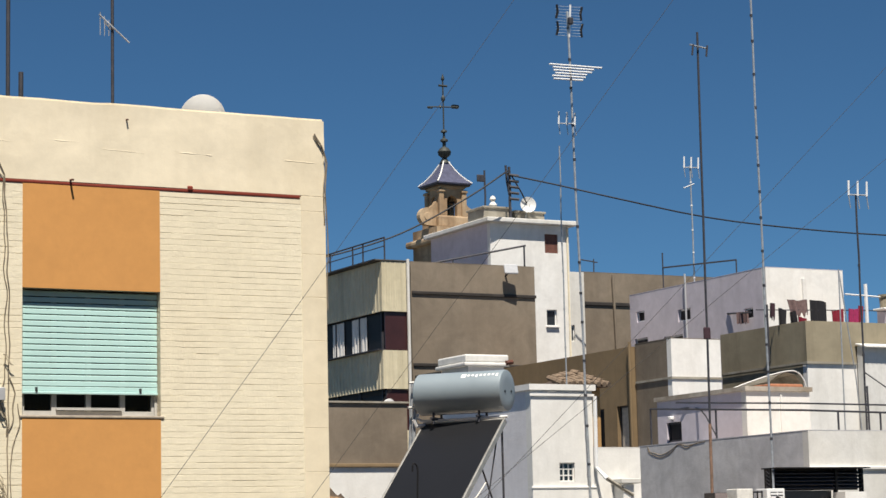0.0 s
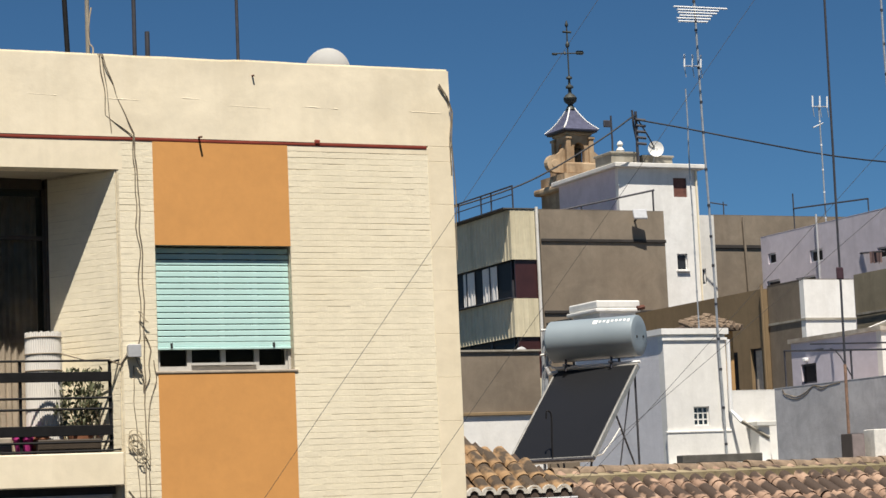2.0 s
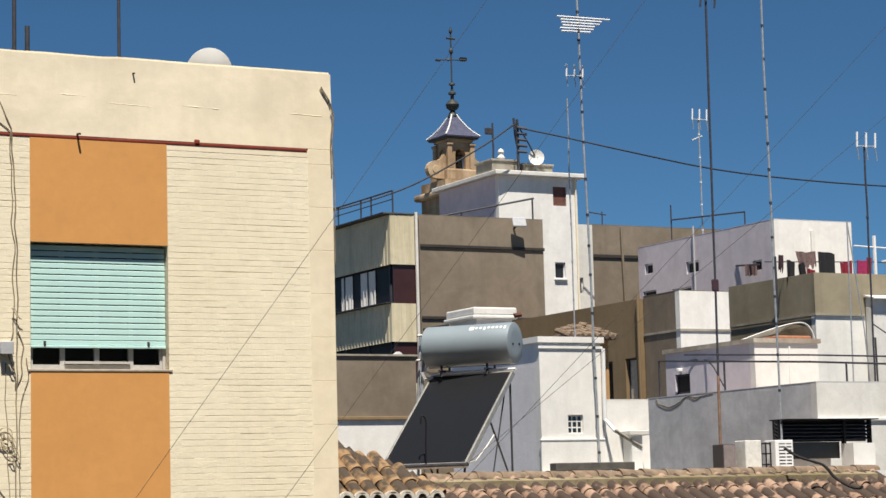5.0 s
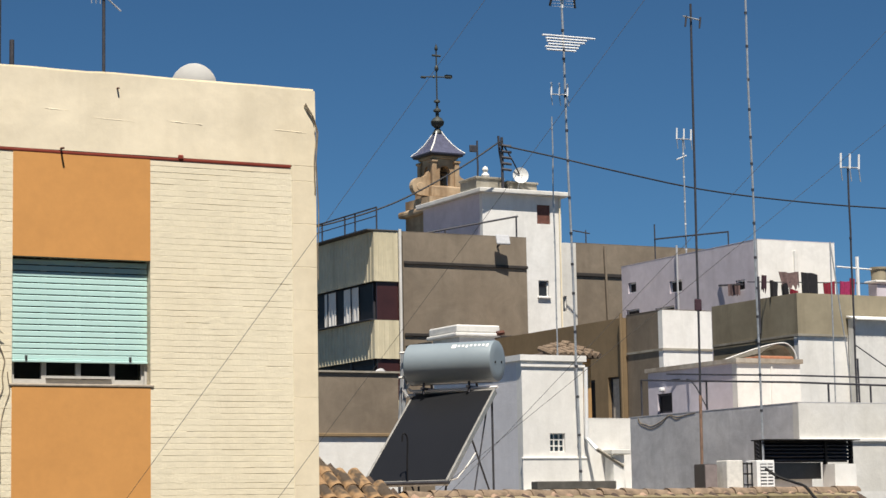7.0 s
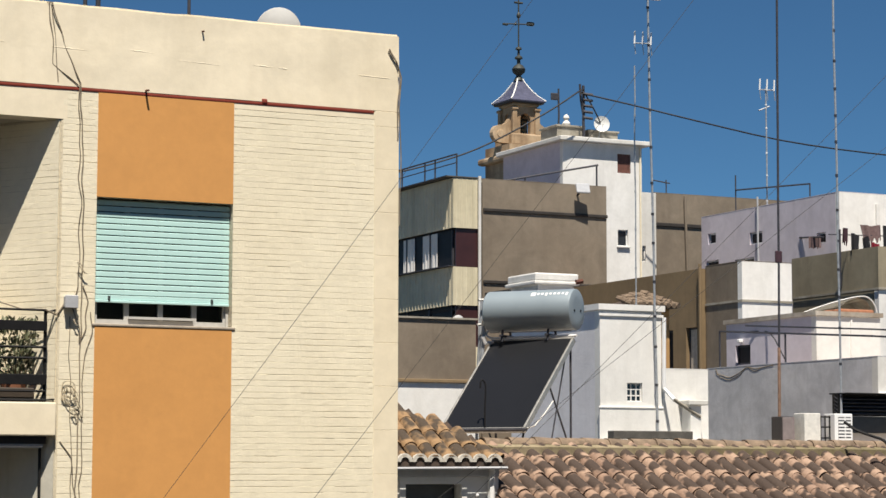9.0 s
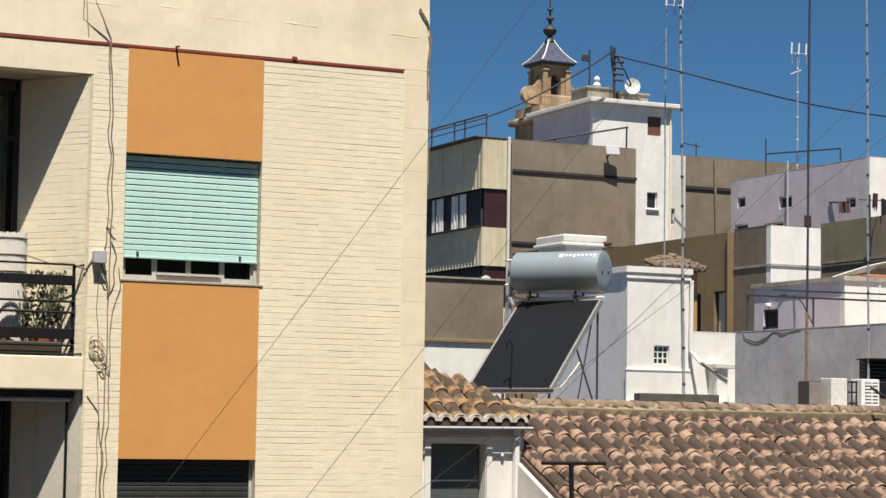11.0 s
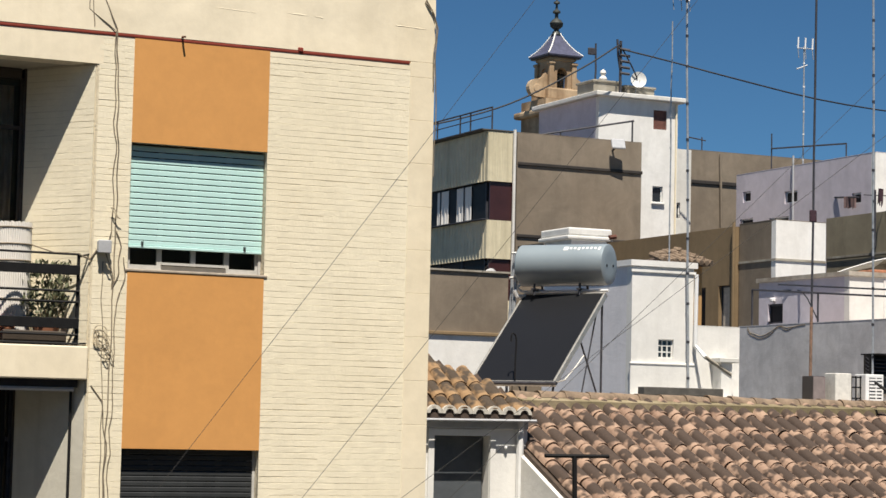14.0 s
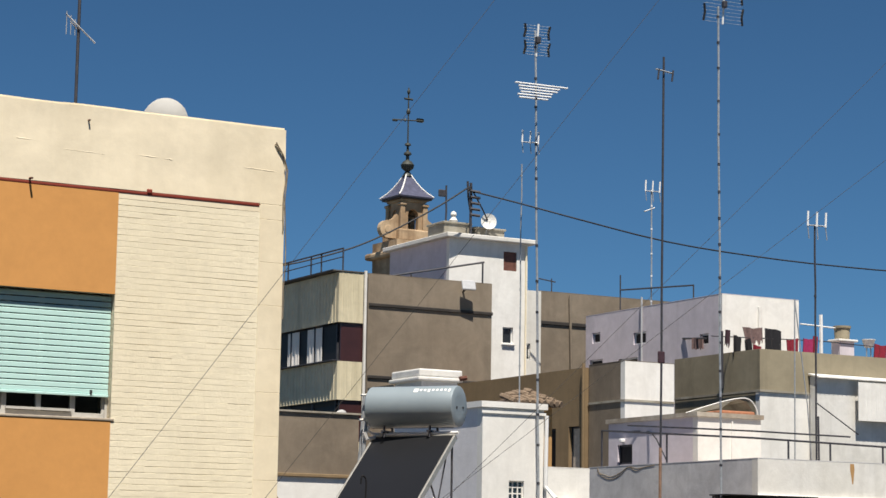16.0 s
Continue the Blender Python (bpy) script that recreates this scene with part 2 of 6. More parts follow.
OLD_PIPE = plain("rust_streaked_pipe", (0.21, 0.13, 0.09), 0.8, 0.1, 0.6, 5)
# dark grey for a recess's shade and for the gallery roof sheet
SHADOW_GAP = plain("shadow_gap_grey", (0.085, 0.078, 0.068), 0.9, 0, 0.3, 4)
TILE_B = terracotta("ochre_roof_tile", (0.38, 0.245, 0.13), (0.28, 0.17, 0.085), (0.045, 0.035, 0.027), 0.42, 0.4)
MORTAR_WHITE = plaster("lime_mortar", (0.62, 0.59, 0.53), amount=0.6, grain=6)
GROUND = plaster("worn_asphalt", (0.085, 0.08, 0.073), amount=0.5, grain=0.5)
# pale tone chosen so mostly unseen paving bounces light onto nearby walls
FLATROOF = plaster("bounce_paving", (0.44, 0.36, 0.30), amount=0.5, grain=1.0)
CLOTH = {n: plain(n + "_cloth", c, 0.95, 0, 0.25, 9) for n, c in dict(black=(0.012, 0.012, 0.016), crimson=(0.22, 0.012, 0.03), magenta=(0.30, 0.02, 0.09), patterned=(0.17, 0.11, 0.105), dark=(0.045, 0.02, 0.03)).items()}


# ---- mesh helpers ----
def box(bm, x0, x1, y0, y1, z0, z1):
    v = [bm.verts.new((x, y, z)) for z in (z0, z1) for y in (y0, y1) for x in (x0, x1)]
    for f in ((0, 2, 3, 1), (4, 5, 7, 6), (0, 1, 5, 4), (2, 6, 7, 3), (0, 4, 6, 2), (1, 3, 7, 5)):
        bm.faces.new([v[i] for i in f])


def boxes(*rows):
    bm = bmesh.new()
    for r in rows:
        box(bm, *r)
    return bm


def soft_box(x0, x1, y0, y1, z0, z1, r=0.01, seg=2):
    bm = boxes((x0, x1, y0, y1, z0, z1))
    bmesh.ops.bevel(bm, geom=list(bm.edges), offset=r, segments=seg, affect="EDGES", profile=0.5)
    return bm


def prism(pts, z0, z1):
    """An upright prism on a plan outline, counter-clockwise."""
    bm = bmesh.new()
    lo, hi = [bm.verts.new((x, y, z0)) for x, y in pts], [bm.verts.new((x, y, z1)) for x, y in pts]
    bm.faces.new(lo[::-1]), bm.faces.new(hi)
    for i in range(len(pts)):
        j = (i + 1) % len(pts)
        bm.faces.new((lo[i], lo[j], hi[j], hi[i]))
    return bm


def tube(bm, pts, r, n=6, r1=None):
    """A round bar along a line of points; r1: radius at its end."""
    pts = [Vector(p) for p in pts]
    rings = []
    for i, p in enumerate(pts):
        d = (pts[min(i + 1, len(pts) - 1)] - pts[max(i - 1, 0)]).normalized()
        a = d.orthogonal().normalized() if abs(d.z) > 0.95 else d.cross(Vector((0, 0, 1))).normalized()
        b = d.cross(a)
        rr = r if r1 is None else r + (r1 - r) * i / (len(pts) - 1)
        rings.append([bm.verts.new(p + (a * math.cos(k * math.tau / n) + b * math.sin(k * math.tau / n)) * rr) for k in range(n)])
    for p, q in zip(rings, rings[1:]):
        for k in range(n):
            bm.faces.new((p[k], p[(k + 1) % n], q[(k + 1) % n], q[k]))
    bm.faces.new(rings[0][::-1]), bm.faces.new(rings[-1])


def bars(*rows):
    """Round bars: (points, radius) each."""
    bm = bmesh.new()
    for pts, r in rows:
        tube(bm, pts, r)
    return bm


def smooth_path(pts, n=6):
    """More points along a soft curve through the given ones."""
    p = [Vector(q) for q in pts]
    p = [2 * p[0] - p[1], *p, 2 * p[-1] - p[-2]]
    out = []
    for i in range(1, len(p) - 2):
        for k in range(n):
            t = k / n
            out.append(0.5 * (2 * p[i] + (p[i + 1] - p[i - 1]) * t + (2 * p[i - 1] - 5 * p[i] + 4 * p[i + 1] - p[i + 2]) * t * t + (3 * p[i] - p[i - 1] - 3 * p[i + 1] + p[i + 2]) * t ** 3))
    return out + [p[-2]]


def sag(a, b, drop, n=14):
    a, b = Vector(a), Vector(b)
    return [a.lerp(b, i / n) - Vector((0, 0, 4 * drop * (i / n) * (1 - i / n))) for i in range(n + 1)]


def lathe(rows, n=20, at=(0, 0, 0)):
    """A turned shape from (radius, z) rows."""
    bm = bmesh.new()
    rings = [[bm.verts.new((at[0] + r * math.cos(k * math.tau / n), at[1] + r * math.sin(k * math.tau / n), at[2] + z)) for k in range(n)] for r, z in rows]
    for p, q in zip(rings, rings[1:]):
        for k in range(n):
            bm.faces.new((p[k], p[(k + 1) % n], q[(k + 1) % n], q[k]))
    bm.faces.new(rings[0][::-1]), bm.faces.new(rings[-1])
    return bm


def holed(bm, axis, a0, a1, z0, z1, p0, p1, holes):
    """One wall from a0 to a1 (along x or y), p0 to p1 thick, with openings (a, a, z, z) that go through."""
    aa = sorted({a0, a1, *[v for h in holes for v in h[:2] if a0 < v < a1]})
    zz = sorted({z0, z1, *[v for h in holes for v in h[2:] if z0 < v < z1]})
    full = lambda i, k: 0 <= i < len(aa) - 1 and 0 <= k < len(zz) - 1 and not any(
        h[0] <= aa[i] + 1e-6 and h[1] >= aa[i + 1] - 1e-6 and h[2] <= zz[k] + 1e-6 and h[3] >= zz[k + 1] - 1e-6 for h in holes)
    verts = {}

    def v(i, k, p):
        if (i, k, p) not in verts:
            verts[i, k, p] = bm.verts.new((aa[i], p, zz[k]) if axis == "x" else (p, aa[i], zz[k]))
        return verts[i, k, p]

    for i in range(len(aa) - 1):
        for k in range(len(zz) - 1):
            if not full(i, k):
                continue
            for p in (p0, p1):
                bm.faces.new((v(i, k, p), v(i + 1, k, p), v(i + 1, k + 1, p), v(i, k + 1, p)))
            for di, dk, e, f in ((-1, 0, (i, k), (i, k + 1)), (1, 0, (i + 1, k), (i + 1, k + 1)), (0, -1, (i, k), (i + 1, k)), (0, 1, (i, k + 1), (i + 1, k + 1))):
                if not full(i + di, k + dk):
                    bm.faces.new((v(*e, p0), v(*f, p0), v(*f, p1), v(*e, p1)))


def shade_smooth(ob, angle=40):
    for p in ob.data.polygons:
        p.use_smooth = True
    ob.data.set_sharp_from_angle(angle=radians(angle))
    return ob


def mesh_of(name, bm, material):
    bmesh.ops.recalc_face_normals(bm, faces=bm.faces)
    me = bpy.data.meshes.new(name)
    bm.to_mesh(me), bm.free()
    me.materials.append(material)
    return me


def thing(name, base, label, category, group="", kind=""):
    ob = new(name)
    ob.location, ob.empty_display_size = base, 0.2
    return tagged(ob, label, category, group, kind)


def hang(ob, parent):
    ob.parent = parent
    if parent.type == "EMPTY":
        ob.matrix_parent_inverse = Matrix.Translation(-parent.location)
    return ob


def part(name, bm, material, parent, label="", smooth=False):
    ob = hang(new(name, mesh_of(name, bm, material)), parent)
    if smooth:
        shade_smooth(ob)
    return tagged(ob, label)


def solid(name, bm, material, label, category, group="", kind="", smooth=False):
    ob = tagged(new(name, mesh_of(name, bm, material)), label, category, group, kind)
    return shade_smooth(ob) if smooth else ob


# ---- ground and the unseen wall behind the viewer ----
tagged(solid("ground", boxes((-900, 900, -900, 900, -0.5, 0.0)), GROUND, "worn grey asphalt ground reaching the horizon", "ground", kind="structure"))
# never in view; added and raised to keep bright sky out of the balcony glass
solid("wall_south", boxes((-40, 40, -1.6, -1.2, 0, 21.0)), OLIVE, "unseen plain wall behind the viewer, raised to darken reflections in the glass", "wall", kind="structure")


# ---- generic building pieces ----
def window_front(parent, x0, x1, z0, z1, y, frame, pane=GLASS, mullions=1, rails=0, w=0.04, name="window"):
    bm = bmesh.new()
    holed(bm, "x", x0, x1, z0, z1, y, y + 0.06, [(x0 + w, x1 - w, z0 + w, z1 - w)])
    win = part(name, bm, frame, parent)
    for i in range(mullions):
        x = x0 + (x1 - x0) * (i + 1) / (mullions + 1)
        part("mullion", boxes((x - w / 2, x + w / 2, y + 0.003, y + 0.055, z0 + w, z1 - w)), frame, win)
    for i in range(rails):
        z = z0 + (z1 - z0) * (i + 1) / (rails + 1)
        part("glazing_bar", boxes((x0 + w, x1 - w, y + 0.006, y + 0.052, z - w / 2, z + w / 2)), frame, win)
    part("pane", boxes((x0 + 0.01, x1 - 0.01, y + 0.025, y + 0.035, z0 + 0.01, z1 - 0.01)), pane, win)
    return win


def window_side(parent, x, y0, y1, z0, z1, frame, pane=DIM_GLASS, w=0.06):
    bm = bmesh.new()
    holed(bm, "y", y0, y1, z0, z1, x, x + 0.06, [(y0 + w, y1 - w, z0 + w, z1 - w)])
    win = part("window", bm, frame, parent)
    part("pane", boxes((x + 0.025, x + 0.035, y0 + 0.01, y1 - 0.01, z0 + 0.01, z1 - 0.01)), pane, win)
    return win


def building(name, label, x0, x1, y0, y1, z1, front, side, roof=FLATROOF, parapet=0.9, front_holes=(), side_holes=(), coping=None, cope=0.12, z0=0.0, th=0.25, edge=False):
    """A block with a front wall (-y), a side wall (-x), closing walls, a roof below the parapet and, if wanted, a coping."""
    b = thing(name, (x0, y0, z0), label, "building")
    top = z1 - (cope if coping else 0)
    bm = bmesh.new()
    holed(bm, "x", x0, x1, z0, top, y0, y0 + th, list(front_holes))
    part("front_wall", bm, front, b)
    bm = bmesh.new()
    holed(bm, "y", y0 + th, y1, z0, top, x0 + 0.002, x0 + th, list(side_holes))
    part("side_wall", bm, side, b)
    part("back_wall", boxes((x0 + th, x1, y1 - th, y1, z0, top)), side, b)
    part("far_wall", boxes((x1 - th, x1, y0 + th, y1 - th, z0, top)), side, b)
    part("roof", boxes((x0 + th, x1 - th, y0 + th, y1 - th, top - parapet - 0.2, top - parapet)), roof, b)
    if edge:
        part("weathered_edge", boxes((x0 - 0.004, x1 + 0.004, y0 - 0.004, y0 + th + 0.004, top, top + 0.018), (x0 - 0.004, x0 + th, y0 + th + 0.004, y1, top, top + 0.018)), side, b)
    if coping:
        o = 0.07
        part("coping", boxes((x0 - o, x1 + o, y0 - o, y0 + th + o, top, z1), (x0 - o, x0 + th + o, y0 + th + o, y1 + o, top, z1)), coping, b)
    return b


def corrugated(axis, a0, a1, p, z0, z1, step, amp):
    """A ribbed sheet, closed at the back."""
    n = int((a1 - a0) / step)
    front = []
    for i in range(n):
        a = a0 + (a1 - a0) * i / n
        w = (a1 - a0) / n
        front += [(a, p), (a + w * 0.70, p), (a + w * 0.78, p - amp), (a + w * 0.92, p - amp)]
    pts = front + [(a1, p), (a1, p + 0.03), (a0, p + 0.03)]
    return prism(pts if axis == "x" else [(q, r) for r, q in pts], z0, z1)


# ---- cream apartment building ----
FY = 20.53                     # face of the facade
OX0, OX1 = 6.18, 7.59          # orange strip
RX0, RX1 = 1.2, 5.812           # balcony recess
apt = thing("apartment_building", (9.4, FY, 0), "cream-painted brick apartment building with orange panels and balconies", "building")
bm = bmesh.new()
holed(bm, "x", -8.0, 9.40, 0.0, 14.67, FY + 0.006, FY + 0.26,
      [(OX0, OX1, 12.366, 13.63), (OX0, OX1, 9.35, 10.65), (RX0, RX1, 11.62, 14.37), (RX0, RX1, 8.62, 11.30)])
part("front_wall", bm, MORTAR, apt)
# parapet: lumpy plaster skin, slightly wavy along its top edge
bm = bmesh.new()
box(bm, -8.0, 9.42, FY - 0.005, FY + 0.26, 14.673, 15.515)
bmesh.ops.bevel(bm, geom=[e for e in bm.edges], offset=0.02, segments=2, affect="EDGES")
for i in range(1, 120):
    x = -8.0 + 17.4 * i / 120
    bmesh.ops.bisect_plane(bm, geom=bm.verts[:] + bm.edges[:] + bm.faces[:], plane_co=(x, 0, 0), plane_no=(1, 0, 0))
for i in range(1, 8):
    bmesh.ops.bisect_plane(bm, geom=bm.verts[:] + bm.edges[:] + bm.faces[:], plane_co=(0, 0, 14.67 + 0.84 * i / 8), plane_no=(0, 0, 1))
for v in bm.verts:
    if v.co.y < FY + 0.1:
        v.co.y += 0.008 * noise.noise(v.co * 2.3) + 0.005 * noise.noise(v.co * 6)
    if v.co.z > 15.4:
        v.co.z += 0.012 * noise.noise(Vector((v.co.x * 1.7, 0, 3))) + 0.004 * noise.noise(Vector((v.co.x * 9, 0, 3)))
parapet = part("parapet", bm, CREAM, apt, "uneven cream plaster parapet", smooth=True)
def skin(x, z):
    q = Vector((x, FY - 0.005, z))
    return FY - 0.005 + 0.008 * noise.noise(q * 2.3) + 0.005 * noise.noise(q * 6)


for x, z, w in ((3.45, 15.07, 0.30), (4.15, 15.06, 0.42), (4.95, 15.09, 0.28), (5.70, 15.07, 0.36), (6.50, 15.10, 0.25), (7.0, 15.04, 0.42), (7.75, 15.06, 0.40), (8.95, 15.05, 0.36), (2.6, 15.07, 0.3)):
    part("plaster_ridge", bars(([(x + w * k / 12, skin(x + w * k / 12, z) + 0.0045, z - 0.03 * k / 12 * w + 0.0012 * math.sin(k * 1.7 + x)) for k in range(13)], 0.0065)), CREAM, parapet)
# smooth plaster bands beside and between the bricks
part("lintel_band", boxes((RX0, RX1 + 0.06, FY, FY + 0.014, 14.37, 14.67)), CREAM, apt)
part("balcony_front", soft_box(RX0 - 0.2, 5.80, FY - 0.06, FY + 0.5, 11.30, 11.62, 0.012), CREAM, apt, "cream-painted balcony slab edge")
part("balcony_front", soft_box(RX0 - 0.2, 5.80, FY - 0.06, FY + 0.5, 8.30, 8.62, 0.012), CREAM, apt)
part("orange_panel", boxes((OX0, OX1, FY - 0.004, FY + 0.014, 13.63, 14.655)), ORANGE, apt, "smooth orange rendered panel")
part("orange_panel", boxes((OX0, OX1, FY - 0.004, FY + 0.014, 10.65, 12.365)), ORANGE, apt)
part("orange_panel", boxes((OX0, OX1, FY - 0.004, FY + 0.014, 7.65, 9.33)), ORANGE, apt)
part("top_band", boxes((OX1, 9.14, FY - 0.001, FY + 0.014, 14.60, 14.672)), CREAM, apt)
# quoin blocks at the corner
z = 6.0
while z < 14.66:
    part("quoin_block", soft_box(9.14, 9.415, FY - 0.004, FY + 0.25, z, min(z + 0.4475, 14.688), 0.0025, 1), CREAM, apt)
    z += 0.449
part("corner_backing", boxes((9.13, 9.40, FY + 0.002, FY + 0.013, 5.9, 14.66)), CREAM, apt)
part("side_wall", boxes((9.15, 9.40, FY + 0.27, 30.0, 0, 15.5)), CREAM, apt)
part("side_wall", boxes((-8.0, -7.75, FY + 0.27, 30.0, 0, 15.5)), CREAM, apt)
part("back_wall", boxes((-7.75, 9.15, 29.75, 30.0, 0, 15.5)), CREAM, apt)
part("roof", boxes((-7.75, 9.15, FY + 0.27, 29.75, 14.5, 14.66)), FLATROOF, apt)
part("corner_post", boxes((9.15, 9.40, FY + 0.26, FY + 0.27, 0, 14.67)), CREAM, apt)

# red conduit with brackets
bm = soft_box(-7.9, 9.13, FY - 0.008, FY + 0.02, 14.655, 14.688, 0.008, 2)
for i in range(1, 90):
    bmesh.ops.bisect_plane(bm, geom=bm.verts[:] + bm.edges[:] + bm.faces[:], plane_co=(-7.9 + 17.03 * i / 90, 0, 0), plane_no=(1, 0, 0))
for v in bm.verts:
    v.co.z += 0.005 * noise.noise(Vector((v.co.x * 0.9, 4, 0))) + 0.0025 * noise.noise(Vector((v.co.x * 5, 9, 0))) + (0.003 if v.co.x > 7.9 and v.co.z > 14.67 else 0.0)
part("conduit", bm, RED_PIPE, apt, "red-painted conduit along the parapet", smooth=True)
for x in (3.75, 6.66):
    part("bracket", bars(([(x, FY + 0.02, 14.71), (x, FY - 0.05, 14.705), (x + 0.004, FY - 0.085, 14.70)], 0.011)), RUST, apt, "rusty bent iron bracket")
part("bracket", soft_box(7.885, 7.945, FY - 0.018, FY + 0.01, 14.672, 14.722, 0.012), RED_PIPE, apt)
for x, z in ((4.32, 15.36), (7.24, 15.36)):
    part("bracket", bars(([(x, FY + 0.02, z), (x + 0.005, FY - 0.045, z - 0.01)], 0.009)), RUST, apt)

# shuttered window
rev = boxes((OX0, OX1, FY + 0.26, FY + 0.30, 13.63, 13.75))
part("shutter_box", rev, DARK_SLAT, apt)
part("window_sill", soft_box(OX0 - 0.03, OX1 + 0.035, FY - 0.012, FY + 0.28, 12.366, 12.392, 0.006, 1), STONE_SILL, apt, "stone window sill")
win = window_front(apt, OX0 + 0.005, OX1 - 0.005, 12.393, 13.62, FY + 0.115, WINDOW_GREY, CLEAR, 3, 0, 0.05)
part("sash_rail", boxes((OX0 + 0.37, OX0 + 1.04, FY + 0.09, FY + 0.113, 12.45, 12.475)), WINDOW_GREY, win)
shut = part("shutter", boxes((OX0 + 0.004, OX0 + 0.03, FY + 0.094, FY + 0.112, 12.40, 13.63)), WINDOW_GREY, apt, "turquoise roller shutter, lowered most of the way")
part("guide", boxes((OX1 - 0.03, OX1 - 0.004, FY + 0.094, FY + 0.112, 12.40, 13.63)), WINDOW_GREY, shut)
zz = 12.682
part("slat", soft_box(OX0 + 0.012, OX1 - 0.006, FY + 0.072, FY + 0.092, 12.632, 12.676, 0.003, 1), TEAL, shut)
while zz < 13.60:
    part("slat", soft_box(OX0 + 0.012, OX1 - 0.006, FY + 0.072, FY + 0.092, zz, zz + 0.0482, 0.004, 1), TEAL, shut)
    zz += 0.0585
part("bottom_bar", soft_box(OX0 + 0.012, OX1 - 0.006, FY + 0.06, FY + 0.092, 12.603, 12.629, 0.004, 1), TEAL, shut)
for x in (6.34, 7.40):
    part("stop", boxes((x - 0.010, x + 0.010, FY + 0.05, FY + 0.07, 12.618, 12.668)), DARK_SLAT, shut)
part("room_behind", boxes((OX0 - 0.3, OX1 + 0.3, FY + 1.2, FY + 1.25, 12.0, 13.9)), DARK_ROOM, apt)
# lower window, dark shutter closed
win = window_front(apt, OX0 + 0.005, OX1 - 0.005, 9.37, 10.64, FY + 0.17, ALU, GLASS, 3, 0, 0.05)
shut = part("shutter", boxes((OX0 + 0.004, OX0 + 0.03, FY + 0.09, FY + 0.15, 9.4, 10.65)), DARK_SLAT, apt, "dark grey closed roller shutter")
part("guide", boxes((OX1 - 0.03, OX1 - 0.004, FY + 0.09, FY + 0.15, 9.4, 10.65)), WINDOW_GREY, shut)
zz = 9.40
while zz < 10.63:
    part("slat", soft_box(OX0 + 0.03, OX1 - 0.03, FY + 0.10, FY + 0.125, zz, zz + 0.048, 0.008, 2), DARK_SLAT, shut)
    zz += 0.052

# balcony recesses: splayed side, back wall, soffit, glazing
BY, SX = FY + 0.72, 5.305     # glazing line, inner end of the splayed wall
for floor, soffit in ((11.62, 14.37), (8.62, 11.30)):
    part("splayed_wall", prism([(RX1, FY + 0.26), (RX1 + 0.2, FY + 0.26), (RX1 + 0.2, BY + 0.2), (SX, BY + 0.2), (SX, BY), (RX1 - 0.02, FY + 0.02), (RX1, FY + 0.016)], floor, soffit), MORTAR, apt)
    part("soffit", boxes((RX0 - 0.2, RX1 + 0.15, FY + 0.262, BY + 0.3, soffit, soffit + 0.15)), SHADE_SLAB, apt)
    part("balcony_floor", boxes((RX0 - 0.2, 5.78, FY + 0.5, BY + 0.3, floor - 0.25, floor - 0.006)), FLATROOF, apt)
    part("back_wall", boxes((SX - 0.02, SX, BY, BY + 0.2, floor, soffit)), DARK_BROWN, apt)
    part("far_splay", boxes((RX0 - 0.2, RX0, FY + 0.27, BY + 0.2, floor, soffit)), CREAM, apt)
    fm = DARK_STEEL if floor < 10 else DARK_BROWN
    w = part("glazed_door", boxes((1.26, SX - 0.05, BY + 0.02, BY + 0.09, soffit - 0.1, soffit)), fm, apt, "dark-framed glazed balcony doors")
    part("stile", boxes((4.72, 4.755, BY + 0.024, BY + 0.086, floor + 0.051, soffit - 0.62)), WINDOW_GREY, w)
    for x in (1.2, 3.2, 4.12, SX - 0.055):
        part("stile", boxes((x, x + 0.035, BY + 0.024, BY + 0.086, floor + 0.051, soffit - 0.101)), fm, w)
    part("transom", boxes((1.26, SX - 0.05, BY + 0.03, BY + 0.08, soffit - 0.61, soffit - 0.57)), fm, w)
    part("threshold", boxes((1.26, SX - 0.05, BY + 0.02, BY + 0.09, floor, floor + 0.05)), fm, w)
    pane = part("pane", boxes((1.26, SX - 0.05, BY + 0.05, BY + 0.056, floor + 0.05, soffit - 0.1)), CLEAR, w)
    pane.visible_shadow = False
    for ob in (w, *w.children):                      # the glass front runs askew, deepest beside the splayed wall
        for v in ob.data.vertices:
            v.co.y -= 0.10 * (SX - v.co.x)
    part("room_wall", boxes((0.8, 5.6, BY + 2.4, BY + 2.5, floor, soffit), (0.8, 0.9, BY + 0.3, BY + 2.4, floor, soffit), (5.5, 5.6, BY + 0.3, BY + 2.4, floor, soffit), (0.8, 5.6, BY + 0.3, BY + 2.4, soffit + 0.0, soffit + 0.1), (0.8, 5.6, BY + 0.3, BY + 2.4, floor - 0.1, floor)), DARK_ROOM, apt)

part("fascia", boxes((RX0, 5.74, FY + 0.06, FY + 0.12, 11.225, 11.298)), DARK_STEEL, apt, "dark metal fascia under the balcony slab")
part("fascia_strip", bars(([(RX0, FY + 0.05, 11.205), (5.70, FY + 0.05, 11.205)], 0.022)), BOX_GREY, apt)
part("drop_pole", bars(([(5.69, FY + 0.10, 11.22), (5.69, FY + 0.10, 8.62)], 0.014)), BLACK, apt)
part("door_rail", boxes((1.26, 5.21, BY - 0.02, BY + 0.018, 10.62, 10.74)), BLACK, apt)
part("door_stile", boxes((5.10, 5.20, BY - 0.025, BY + 0.018, 8.65, 11.2)), BLACK, apt)


